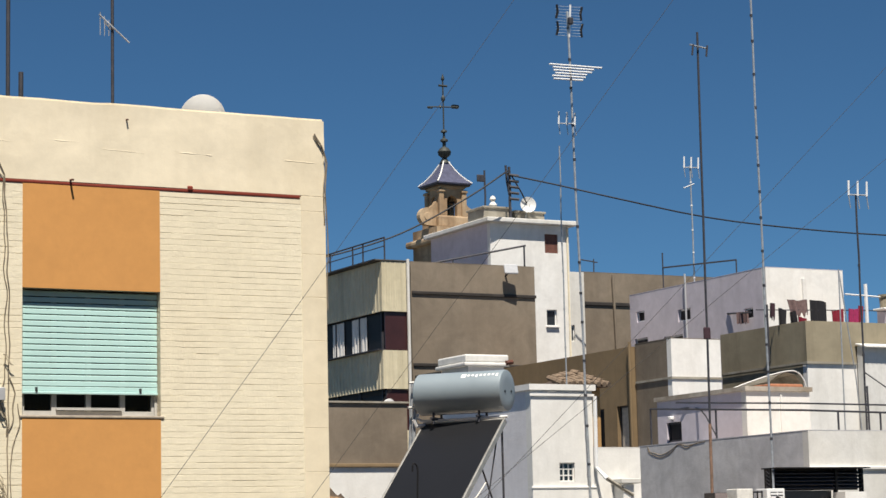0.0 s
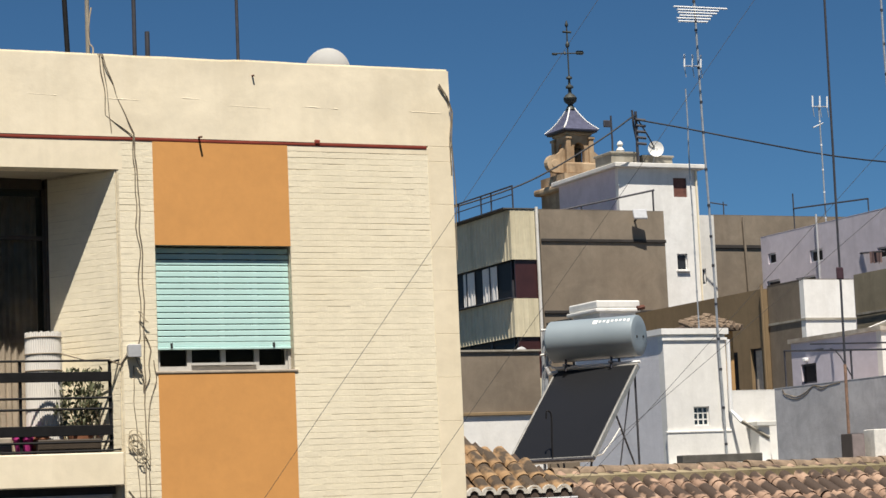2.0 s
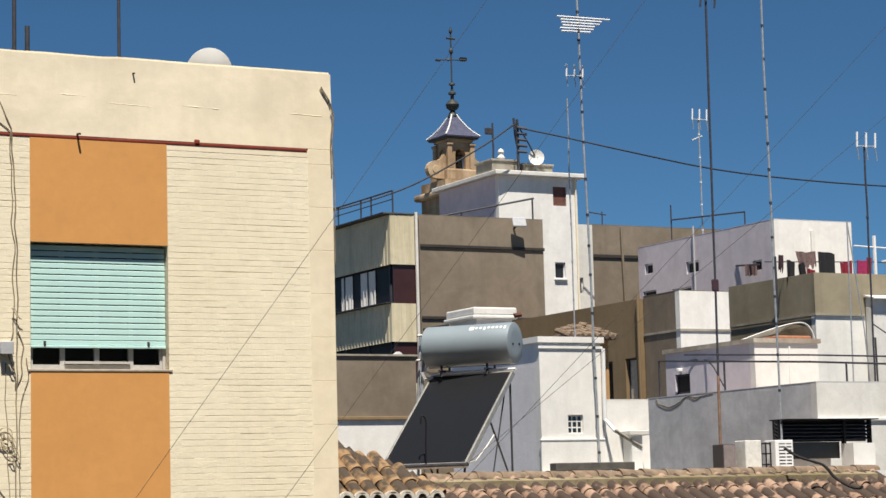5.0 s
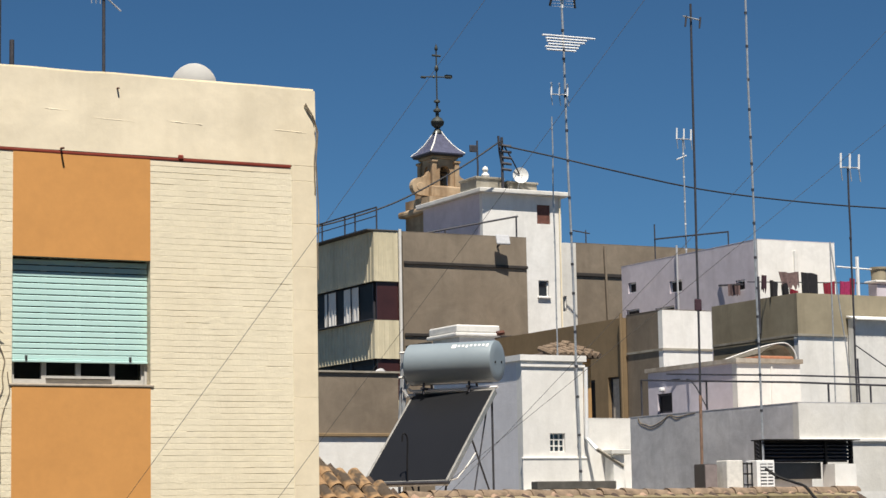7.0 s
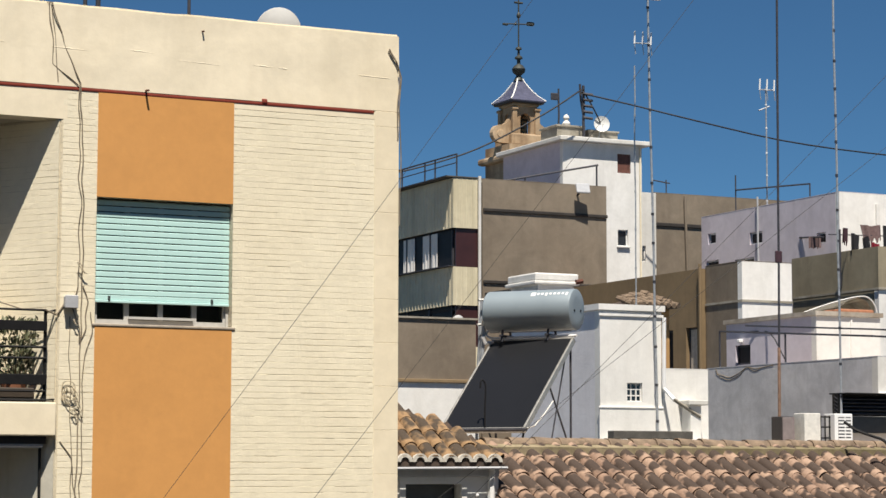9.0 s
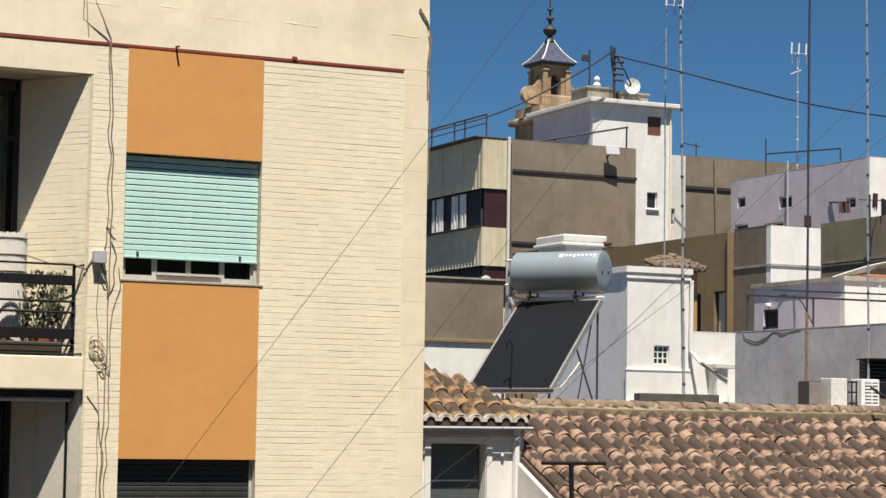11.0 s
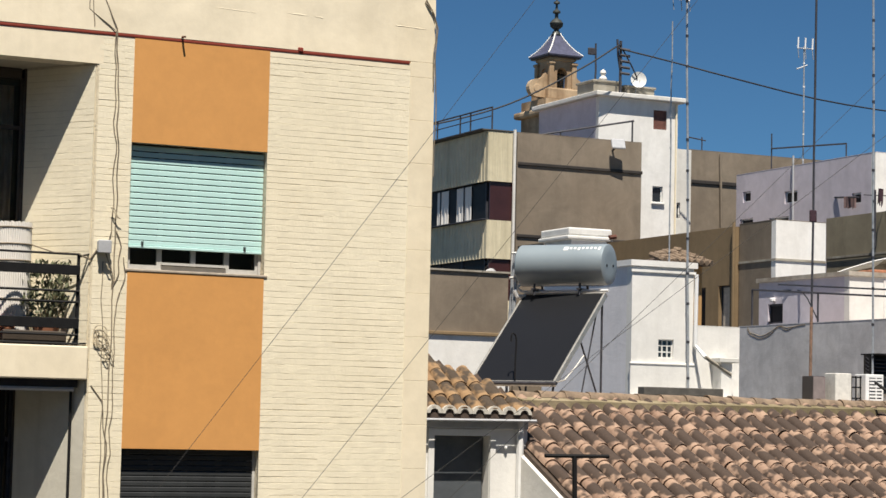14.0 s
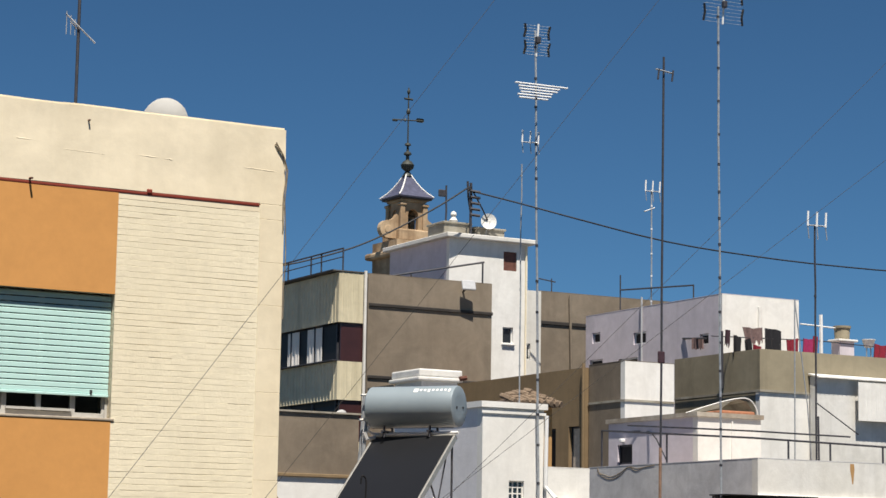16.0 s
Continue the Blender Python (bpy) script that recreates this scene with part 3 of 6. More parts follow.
def wavy_sheet(x0, x1, y, z0, z1, amp, waves, th=0.006, hem=0.0):
    bm = bmesh.new()
    n = max(24, int(waves * 8))
    rows = []
    for s in (0, th):
        lo, hi = [], []
        for i in range(n + 1):
            u = i / n
            w = amp * math.sin(u * waves * math.tau + 2 * noise.noise(Vector((u * 3, 5, 1))))
            lo.append(bm.verts.new((x0 + (x1 - x0) * u, y + w + s, z0 + hem * noise.noise(Vector((u * 9, 2, 7))))))
            hi.append(bm.verts.new((x0 + (x1 - x0) * u, y + w * 0.6 + s, z1)))
        rows.append((lo, hi))
    (la, ha), (lb, hb) = rows
    for i in range(n):
        bm.faces.new((la[i], la[i + 1], ha[i + 1], ha[i])), bm.faces.new((lb[i + 1], lb[i], hb[i], hb[i + 1]))
        bm.faces.new((la[i + 1], la[i], lb[i], lb[i + 1])), bm.faces.new((ha[i], ha[i + 1], hb[i + 1], hb[i]))
    return bm


solid("curtain", wavy_sheet(4.18, 4.56, BY + 0.085, 11.68, 14.2, 0.018, 6), CURTAIN, "sheer beige curtain hanging behind the balcony glass", "curtain", "balcony curtains", smooth=True)
solid("curtain", wavy_sheet(4.72, 5.20, BY + 0.085, 11.68, 14.2, 0.018, 7), CURTAIN, "sheer beige curtain hanging behind the balcony glass", "curtain", "balcony curtains", smooth=True)
solid("curtain", wavy_sheet(4.50, 4.78, BY + 0.17, 11.68, 14.2, 0.010, 3), CURTAIN, "sheer beige curtain hanging behind the balcony glass", "curtain", "balcony curtains", smooth=True)
solid("curtain", wavy_sheet(1.3, 4.16, BY + 0.10, 11.68, 14.2, 0.018, 24), CURTAIN, "sheer beige curtain hanging behind the balcony glass", "curtain", "balcony curtains", smooth=True)

for ob in [o for o in bpy.data.objects if o.name.startswith("curtain")]:
    for v in ob.data.vertices:
        v.co.y -= 0.10 * (SX - v.co.x)

# slatted cord blind
blind = thing("slatted_blind", (3.0, BY - 0.1, 11.9), "white slatted cord blind let down outside the balcony door", "blind")
blind_y = lambda x, z: FY + 0.505 - 0.10 * (4.18 - x) - 0.06 * max(0, 13.0 - z)      # hung askew, its foot drawn outwards
bm = bmesh.new()
z = 12.0
while z < 14.27:
    ya, yb = blind_y(1.3, z), blind_y(4.17, z)
    v = [bm.verts.new((x, y + d, zz)) for zz in (z, z + 0.0212) for d in (0, 0.006) for x, y in ((1.3, ya), (4.17, yb))]
    for f in ((0, 2, 3, 1), (4, 5, 7, 6), (0, 1, 5, 4), (2, 6, 7, 3), (0, 4, 6, 2), (1, 3, 7, 5)):
        bm.faces.new([v[i] for i in f])
    z += 0.024
part("slats", bm, BLIND, blind)
for k in range(12):
    x = 4.11 - 0.135 * k
    part("cord", bars(([(x, blind_y(x, 14.28) - 0.012, 14.28), (x, blind_y(x, 13) - 0.012, 13.0), (x + 0.015, blind_y(x, 12) - 0.014, 11.99)], 0.0075)), CABLE, blind)
part("head_rail", bars(([(1.3, blind_y(1.3, 14.3) - 0.012, 14.285), (4.17, blind_y(4.17, 14.3) - 0.012, 14.285)], 0.018)), ALU, blind)

# rolled blind standing on the balcony
roll = thing("rolled_blind", (5.13, 20.82, 11.62), "rolled-up white slatted blind tied with brown cord", "blind")
bm = bmesh.new()
for k in range(46):
    a, e = k * math.tau / 46, 0.006 * math.sin(k * 2.4)
    tube(bm, [(5.13 + 0.163 * math.cos(a), 20.85 + 0.163 * math.sin(a), 11.62 + 0.004 * (k % 3)), (5.13 + 0.163 * math.cos(a), 20.85 + 0.163 * math.sin(a), 12.80 + e)], 0.0125, 6)
part("slats", bm, BLIND, roll, smooth=True)
part("core", lathe([(0.14, 0), (0.14, 1.17)], 20, (5.13, 20.85, 11.625)), BLIND, roll)
for z in (12.74, 12.58, 12.42, 12.05):
    part("cord", lathe([(0.178, 0), (0.182, 0.008), (0.178, 0.016)], 24, (5.13, 20.85, z)), CABLE, roll)


# balcony rails
def balcony_rail(floor):
    r = thing("balcony_rail", (5.68, FY - 0.03, floor), "black-painted iron balcony rail with flat bands", "railing", "balcony rails")
    y = FY - 0.03
    part("top_rail", bars(([(0.9, y, floor + 0.89), (5.69, y, floor + 0.88)], 0.012)), BLACK, r)
    for z0, z1 in ((0.68, 0.775), (0.165, 0.265)):
        part("band", soft_box(0.9, 5.70, y - 0.02, y + 0.005, floor + z0, floor + z1, 0.004, 1), BLACK, r)
    for z in (0.525, 0.42, 0.105, 0.02):
        part("bar", bars(([(0.9, y, floor + z), (5.70, y, floor + z)], 0.013)), BLACK, r)
    for x in (1.3, 2.2, 3.08, 3.95, 4.82, 5.69):
        part("post", boxes((x - 0.013, x + 0.013, y + 0.006, y + 0.03, floor - 0.0, floor + 0.89)), BLACK, r)
    for za, zb in ((0.86, 0.89), (0.02, 0.03)):
        part("wall_stay", bars(([(5.69, y, floor + za), (5.80, FY + 0.02, floor + zb)], 0.010)), BLACK, r)


balcony_rail(11.62), balcony_rail(8.62)

# things on the balcony floor
random.seed(4)
plant = thing("pot_plant", (5.52, 20.76, 11.62), "leggy grey-green pot plant against the splayed wall", "plant")
part("pot", lathe([(0.09, 0), (0.13, 0.2), (0.135, 0.22)], 16, (5.45, 20.76, 11.62)), CLAY, plant)
for s in range(9):
    a, l = random.uniform(0, math.tau), random.uniform(0.35, 0.62)
    ex, ey = 5.47 + 0.24 * math.cos(a), 20.78 + 0.12 * math.sin(a)
    part("stem", bars(([(5.45, 20.76, 11.82), ((5.45 + ex) / 2, (20.76 + ey) / 2, 11.82 + l * 0.6), (ex, ey, 11.82 + l)], 0.005)), LEAF, plant)
bm = bmesh.new()
for k in range(460):
    a, l, u = random.uniform(0, math.tau), random.uniform(0.05, 0.62), random.random() ** 0.5
    c = Vector((5.42 + 0.27 * u * math.cos(a), 20.74 + 0.12 * u * math.sin(a), 11.82 + l))
    m = Matrix.Translation(c) @ Euler((random.uniform(0, 6), random.uniform(0, 6), random.uniform(0, 6))).to_matrix().to_4x4()
    v = [bm.verts.new(m @ Vector(p)) for p in ((-0.034, 0, 0), (0, -0.017, 0.005), (0.034, 0, 0), (0, 0.017, 0.005))]
    bm.faces.new(v)
part("leaves", bm, LEAF, plant)
for x, col, lab in ((4.90, PINK, "magenta plastic flower pot"), (5.06, CLAY, "brown clay flower pot"), (3.95, CLAY, "brown clay flower pot")):
    p = solid("flower_pot", lathe([(0.07, 0), (0.10, 0.15), (0.11, 0.15), (0.11, 0.175), (0.09, 0.175)], 16, (x, 20.76, 11.62)), col, lab, "flower pot", smooth=True)
solid("planter_box", soft_box(5.0, 5.62, 20.60, 20.70, 11.62, 11.76, 0.012), DARK_BROWN, "long brown plastic planter on the balcony floor", "planter")
crate = thing("storage_chest", (3.6, 20.9, 11.62), "dark storage chest under a long brown board on the balcony", "chest")
part("body", soft_box(3.52, 4.0, 20.72, 20.98, 11.62, 11.94, 0.02), DARK_SLAT, crate)
part("body", soft_box(2.2, 2.9, 20.72, 20.98, 11.62, 11.94, 0.02), DARK_SLAT, crate)
part("lid", soft_box(2.15, 4.10, 20.70, 21.0, 11.942, 11.995, 0.012), DARK_BROWN, crate, "dark brown board lying on top")
solid("plant_trough", soft_box(4.15, 4.80, 20.80, 20.90, 11.62, 11.80, 0.015), STONE_SILL, "long brown-grey trough standing on the balcony floor", "planter")

# cables and junction box down the facade
jb = thing("junction_box", (5.93, FY, 12.52), "grey plastic junction box on the brickwork", "junction box")
part("body", soft_box(5.865, 5.985, FY - 0.075, FY - 0.001, 12.53, 12.645, 0.012), BOX_GREY, jb)
part("cover", soft_box(5.860, 5.990, FY - 0.092, FY - 0.077, 12.525, 12.65, 0.006, 1), BOX_GREY, jb)
random.seed(9)


def loose_cable(pts, r, wob, label="thin brown cable clipped to the facade"):
    out = []
    for (a, b) in zip(pts, pts[1:]):
        for i in range(10):
            u = i / 10
            p = Vector(a).lerp(Vector(b), u)
            out.append(p + Vector((noise.noise(p * 4.1) * wob, 0, 0)))
    out.append(Vector(pts[-1]))
    return solid("facade_cable", bars((out, r)), CABLE, label, "cable", "facade cables")


cy = FY - 0.006
loose_cable([(5.62, FY + 0.3, 15.56), (5.68, cy - 0.02, 15.50), (5.72, cy, 14.9), (5.98, cy - 0.01, 14.70), (6.02, cy, 13.6), (6.0, cy, 12.75), (5.96, cy, 12.6)], 0.005, 0.03)
loose_cable([(5.93, cy, 12.45), (5.935, cy, 12.2), (5.94, cy, 11.7), (5.96, cy, 11.3), (5.98, cy, 10.5), (5.97, cy, 9.0)], 0.004, 0.02)
loose_cable([(5.64, FY + 0.3, 15.57), (5.70, cy - 0.03, 15.50), (5.83, cy, 15.1), (5.99, cy - 0.01, 14.73), (6.03, cy - 0.01, 14.1), (6.05, cy, 13.3), (6.04, cy, 12.2), (6.02, cy, 11.0), (6.0, cy, 9.0)], 0.006, 0.02)
loose_cable([(5.70, cy, 15.48), (5.73, cy, 15.2), (5.77, cy, 14.73)], 0.006, 0.01)
loose_cable([(5.95, cy, 12.53), (6.0, cy - 0.03, 12.4), (6.03, cy, 12.2), (6.07, cy, 12.35), (6.12, cy, 12.6), (6.06, cy, 12.75)], 0.006, 0.05)
loose_cable([(6.14, cy, 12.5), (6.13, cy, 12.3), (6.05, cy, 11.8), (6.07, cy, 11.2), (6.05, cy, 10.0)], 0.005, 0.04)
loose_cable([(5.86, cy, 11.25), (5.95, cy, 11.1), (6.03, cy, 10.7), (6.02, cy, 10.1)], 0.005, 0.03)
loose_cable([(5.69, FY - 0.04, 12.50), (5.80, cy, 12.46), (5.87, cy, 12.56)], 0.008, 0.01)
loose_cable([(5.30, 20.85, 12.60), (5.50, 20.70, 12.52), (5.69, FY - 0.03, 12.51)], 0.007, 0.0)
loose_cable([(3.75, cy - 0.03, 14.70), (3.55, cy, 14.62), (3.42, cy, 14.56), (3.45, cy, 14.47)], 0.003, 0.0)
loose_cable([(3.42, cy, 14.57), (3.58, cy, 14.49), (3.72, cy, 14.41)], 0.003, 0.0)
for k, (cx, cz, r) in enumerate(((5.92, 11.73, 0.085), (5.94, 11.71, 0.062), (5.95, 11.68, 0.095), (5.99, 11.52, 0.035), (6.03, 11.58, 0.055), (5.97, 12.40, 0.036), (6.03, 12.92, 0.05), (5.93, 11.74, 0.045))):
    pts = [(cx + (r + 0.016 * math.sin(1.3 * a + k) + 0.006 * math.sin(3.7 * a)) * 0.8 * math.cos(a + 0.3 * k), cy - 0.015 - 0.004 * k, cz + (r + 0.01 * math.cos(2 * a)) * 1.3 * math.sin(a)) for a in [i * math.tau * 1.8 / 40 for i in range(41)]]
    solid("cable_coil", bars((pts, 0.0038)), PALE_CABLE, "loose coil of thin pale cable hanging on the facade", "cable", "facade cables")
loose_cable([(9.30, cy - 0.012, 15.35), (9.36, cy - 0.02, 15.25), (9.40, cy - 0.02, 15.1), (9.405, cy - 0.02, 14.9), (9.40, cy, 14.4)], 0.007, 0.02, "thin cable looping over the corner of the parapet")
loose_cable([(9.29, cy - 0.01, 15.33), (9.37, cy - 0.03, 15.22), (9.42, cy - 0.02, 15.05), (9.42, cy - 0.01, 13.5)], 0.006, 0.02, "thin cable looping over the corner of the parapet")


# masts and a dish on the apartment roof
def roof_pole(x, y, z1, r, mat, label, z0=14.66, lean=0.0):
    p = thing("antenna_mast", (x, y, z0), label, "antenna mast", "apartment roof masts")
    part("pole", bars(([(x, y, z0), (x + lean, y, z1)], r)), mat, p)
    return p


roof_pole(6.46, 22.0, 19.0, 0.022, DARK_STEEL, "tall dark steel mast on the apartment roof")
roof_pole(6.45, 21.5, 15.98, 0.025, DARK_STEEL, "short dark post on the apartment roof")
m = roof_pole(7.78, 22.5, 17.6, 0.018, DARK_STEEL, "dark mast with a small aerial on the apartment roof")
part("aerial_boom", bars(([(7.63, 22.5, 16.93), (7.95, 22.42, 16.62)], 0.009), ([(7.62, 22.3, 16.80), (7.84, 22.7, 16.82)], 0.008)), GALV, m)
for k in range(4):
    part("aerial_element", bars(([(7.64 + 0.05 * k, 22.5, 16.70), (7.64 + 0.05 * k, 22.5, 16.96 - 0.04 * k)], 0.005)), GALV, m)
roof_pole(5.65, 21.5, 17.6, 0.026, BLACK, "black mast on the apartment roof", lean=-0.12)
roof_pole(5.82, 21.5, 17.6, 0.022, CONCRETE, "pale weathered mast on the apartment roof")
roof_pole(4.49, 22.0, 17.0, 0.012, GALV, "thin galvanised mast on the apartment roof")
loose_cable([(5.84, 21.5, 16.2), (5.75, 21.2, 15.75), (5.68, 20.8, 15.56)], 0.008, 0.05, "cable running from a roof mast over the parapet")


def dish(at, r, yaw, tilt, mat, label, foot, group=""):
    """A bowl-shaped dish that looks along yaw, with arm and mount down to foot."""
    d = thing("satellite_dish", foot, label, "satellite dish", group)
    bm = bmesh.new()
    rows, n = [], 28
    for s in (0, 1):
        for i in range(7):
            u = i / 6 if s == 0 else 1 - i / 6
            rows.append((r * u + 1e-4, r * 0.28 * u * u - (0 if s == 0 else 0.012)))
    m = Matrix.Translation(at) @ Euler((radians(90 - tilt), 0, radians(yaw))).to_matrix().to_4x4()
    rings = [[bm.verts.new(m @ Vector((q * math.cos(k * math.tau / n), q * math.sin(k * math.tau / n) * 1.06, z))) for k in range(n)] for q, z in rows]
    for p, q in zip(rings, rings[1:]):
        for k in range(n):
            bm.faces.new((p[k], p[(k + 1) % n], q[(k + 1) % n], q[k]))
    part("bowl", bm, mat, d, smooth=True)
    tip = m @ Vector((0, -r * 0.35, r * 1.1))
    part("arm", bars(([m @ Vector((0, -r * 0.95, r * 0.25)), tip], r * 0.03)), GALV, d)
    part("receiver", bars(([tip, tip + (m.to_3x3() @ Vector((0, 0.1, -0.25))) * r], r * 0.08)), DISH_MAT, d)
    part("mount", bars(([m @ Vector((0, 0, -0.02)), m @ Vector((0, 0, -0.25 * r)), foot], r * 0.05)), GALV, d)
    return d


dish((8.49, 21.6, 15.64), 0.255, 170, 20, DISH_MAT, "pale satellite dish seen above the apartment parapet", (8.49, 21.8, 14.66))
solid("roof_slab_edge", soft_box(8.52, 8.80, 21.0, 21.4, 14.66, 15.56, 0.01), WHITE_OLD, "low white block behind the apartment parapet", "roof block")


# ---- tiled houses in front ----
def tile_mesh(name, length, r0, r1, th, arc, material, n=7):
    """Half-round roof tile along +y (up the slope), crown up; r0 at its low end."""
    bm = bmesh.new()
    rings = []
    for y, r in ((0.0, r0), (length, r1)):
        for q in (r, r - th):
            rings.append([bm.verts.new((q * math.sin(a), y, 0.95 * q * math.cos(a) - r1 * 0.25)) for a in [-arc + 2 * arc * k / n for k in range(n + 1)]])
    o0, i0, o1, i1 = rings
    for k in range(n):
        bm.faces.new((o0[k], o0[k + 1], o1[k + 1], o1[k])), bm.faces.new((i0[k + 1], i0[k], i1[k], i1[k + 1]))
        bm.faces.new((o0[k + 1], o0[k], i0[k], i0[k + 1])), bm.faces.new((o1[k], o1[k + 1], i1[k + 1], i1[k]))
    for k in (0, n):
        bm.faces.new((o0[k], o1[k], i1[k], i0[k]))
    me = mesh_of(name, bm, material)
    for p in me.polygons:
        p.use_smooth = True
    me.set_sharp_from_angle(angle=radians(45))
    return me


def tiled_slope(parent, x0, x1, ye, ze, slope, length, pitch, expose, mesh, chan_mat, inside=None, limit=300):
    """Cover tiles on a slope that rises with +y from its eave, each an object; channels below them in one mesh."""
    ang = math.atan(slope)
    up = Vector((0, math.cos(ang), math.sin(ang)))
    nrm = Vector((0, -math.sin(ang), math.cos(ang)))
    bm = bmesh.new()
    cols, rows, made = int((x1 - x0) / pitch), int(length / expose), 0
    for c in range(cols + 1):
        for r in range(rows):
            x = x0 + (c + 0.5) * pitch
            p = Vector((x, ye, ze)) + up * (r * expose)
            if inside and not inside(p.x, p.y):
                continue
            if c < cols + 1:
                o = hang(new("roof_tile", mesh), parent)
                tilt = ang - 0.012 + random.uniform(-0.012, 0.012)
                o.matrix_basis = Matrix.Translation(p + nrm * (0.045 + random.uniform(-0.004, 0.006)) + Vector((random.uniform(-0.008, 0.008), 0, 0))) @ Euler((tilt, random.uniform(-0.06, 0.06), random.uniform(-0.025, 0.025))).to_matrix().to_4x4()
                made += 1
            # channel between this column and the next
            q = p + Vector((pitch / 2, 0, 0)) + nrm * 0.03
            seg = []
            for s in (0, expose + 0.06):
                lift = 0.018 if s == 0 else -0.002
                seg.append([bm.verts.new(q + up * s + nrm * (lift - 0.05 * math.cos(a)) + Vector((0.09 * math.sin(a), 0, 0))) for a in (-1.3, -0.65, 0, 0.65, 1.3)])
            for k in range(4):
                bm.faces.new((seg[0][k], seg[0][k + 1], seg[1][k + 1], seg[1][k]))
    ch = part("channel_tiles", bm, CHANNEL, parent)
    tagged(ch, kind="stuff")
    return made


random.seed(11)
SL = 0.52
ALPHA, PIVOT = radians(5), Vector((12.6, 24.60, 0))     # the tiled house stands askew to the street
RIDGE_Y, RIDGE_Z, VX, VX1 = 24.60, 11.25, 11.0, 19.9
house = thing("tiled_house", (12.6, 24.6, 0), "low house with a weathered terracotta barrel-tile roof", "house")
EY = 21.0
EZ0 = RIDGE_Z - (RIDGE_Y - EY) * SL
def slope_deck(x0, x1, ya, za, yb, zb, t):
    bm = bmesh.new()
    v = [bm.verts.new(p) for p in ((x0, ya, za), (x1, ya, za), (x1, yb, zb), (x0, yb, zb), (x0, ya, za - t), (x1, ya, za - t), (x1, yb, zb - t), (x0, yb, zb - t))]
    for f in ((0, 1, 2, 3), (7, 6, 5, 4), (0, 4, 5, 1), (1, 5, 6, 2), (2, 6, 7, 3), (3, 7, 4, 0)):
        bm.faces.new([v[i] for i in f])
    return bm


ask = Matrix.Rotation(ALPHA, 4, "Z")


def in_place(x, y):
    """The place in the street of a point of the askew house."""
    return PIVOT + ask @ (Vector((x, y, 0)) - PIVOT)


def verge(y):
    return 12.045 - 0.07 * (y - 22.17)


def right_of_verge(x, y):
    p = in_place(x, y)
    return p.x > verge(p.y)


part("front_wall", boxes((13.0, VX1 - 0.03, EY + 0.1, EY + 0.35, 0, EZ0 - 0.065)), WHITE_OLD, house)
part("far_wall", boxes((VX1 - 0.28, VX1 - 0.03, EY + 0.35, RIDGE_Y, 0, EZ0 - 0.065)), WHITE_OLD, house)
part("back_wall", boxes((12.75, VX1 - 0.03, RIDGE_Y + 0.012, RIDGE_Y + 0.25, 0, RIDGE_Z - 0.05)), WHITE_OLD, house)
part("ridge_bed", slope_deck(12.45, VX1, RIDGE_Y - 0.24, RIDGE_Z + 0.015, RIDGE_Y + 0.16, RIDGE_Z + 0.10, 0.14), MOSS_MORTAR, house)

back = [in_place(x, RIDGE_Y + 0.27) for x in (12.75, VX1)]
solid("flat_terrace", prism([tuple(back[0].xy), tuple(back[1].xy), (back[1].x, 33.5), (back[0].x, 33.5)], 10.9, 11.16), FLATROOF, "flat paved terrace behind the tiled ridge", "terrace", kind="structure")
solid("terrace_wall", boxes((back[0].x, back[1].x, 33.5, 33.8, 0, 11.16)), WHITE_OLD, "plain wall carrying the terrace", "wall", kind="structure")


def roof_z(p):
    """Height of the tiled slope over a place in the street."""
    q = ask.inverted() @ (Vector((p[0], p[1], 0)) - PIVOT) + PIVOT
    return RIDGE_Z - SL * (RIDGE_Y - q.y)


# deck cut along the old party wall, and that wall below it
e1, e0 = in_place(VX1, EY), in_place(VX1, RIDGE_Y)
outline = [(verge(21.0) + 0.06, 21.0), tuple(e1.xy), tuple(e0.xy), tuple(in_place(12.3, RIDGE_Y).xy), (verge(24.4) + 0.06, 24.4)]
bm = bmesh.new()
hi, lo = [bm.verts.new((x, y, roof_z((x, y)))) for x, y in outline], [bm.verts.new((x, y, roof_z((x, y)) - 0.06)) for x, y in outline]
bm.faces.new(hi), bm.faces.new(lo[::-1])
for k in range(len(outline)):
    bm.faces.new((hi[k], lo[k], lo[(k + 1) % len(outline)], hi[(k + 1) % len(outline)]))
deck = (bm, outline)
bm = bmesh.new()
pp = [(verge(y) + dx, y) for y in (21.0, 24.4) for dx in (0.0, 0.2)]
v = [bm.verts.new((x, y, 0)) for x, y in pp] + [bm.verts.new((x, y, roof_z((x, y)) - 0.06)) for x, y in pp]
for f in ((0, 1, 3, 2), (4, 6, 7, 5), (0, 4, 5, 1), (2, 3, 7, 6), (0, 2, 6, 4), (1, 5, 7, 3)):
    bm.faces.new([v[k] for k in f])
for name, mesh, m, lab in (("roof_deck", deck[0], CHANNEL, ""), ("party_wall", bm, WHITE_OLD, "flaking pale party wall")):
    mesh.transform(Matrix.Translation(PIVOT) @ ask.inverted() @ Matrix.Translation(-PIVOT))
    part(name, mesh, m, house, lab)

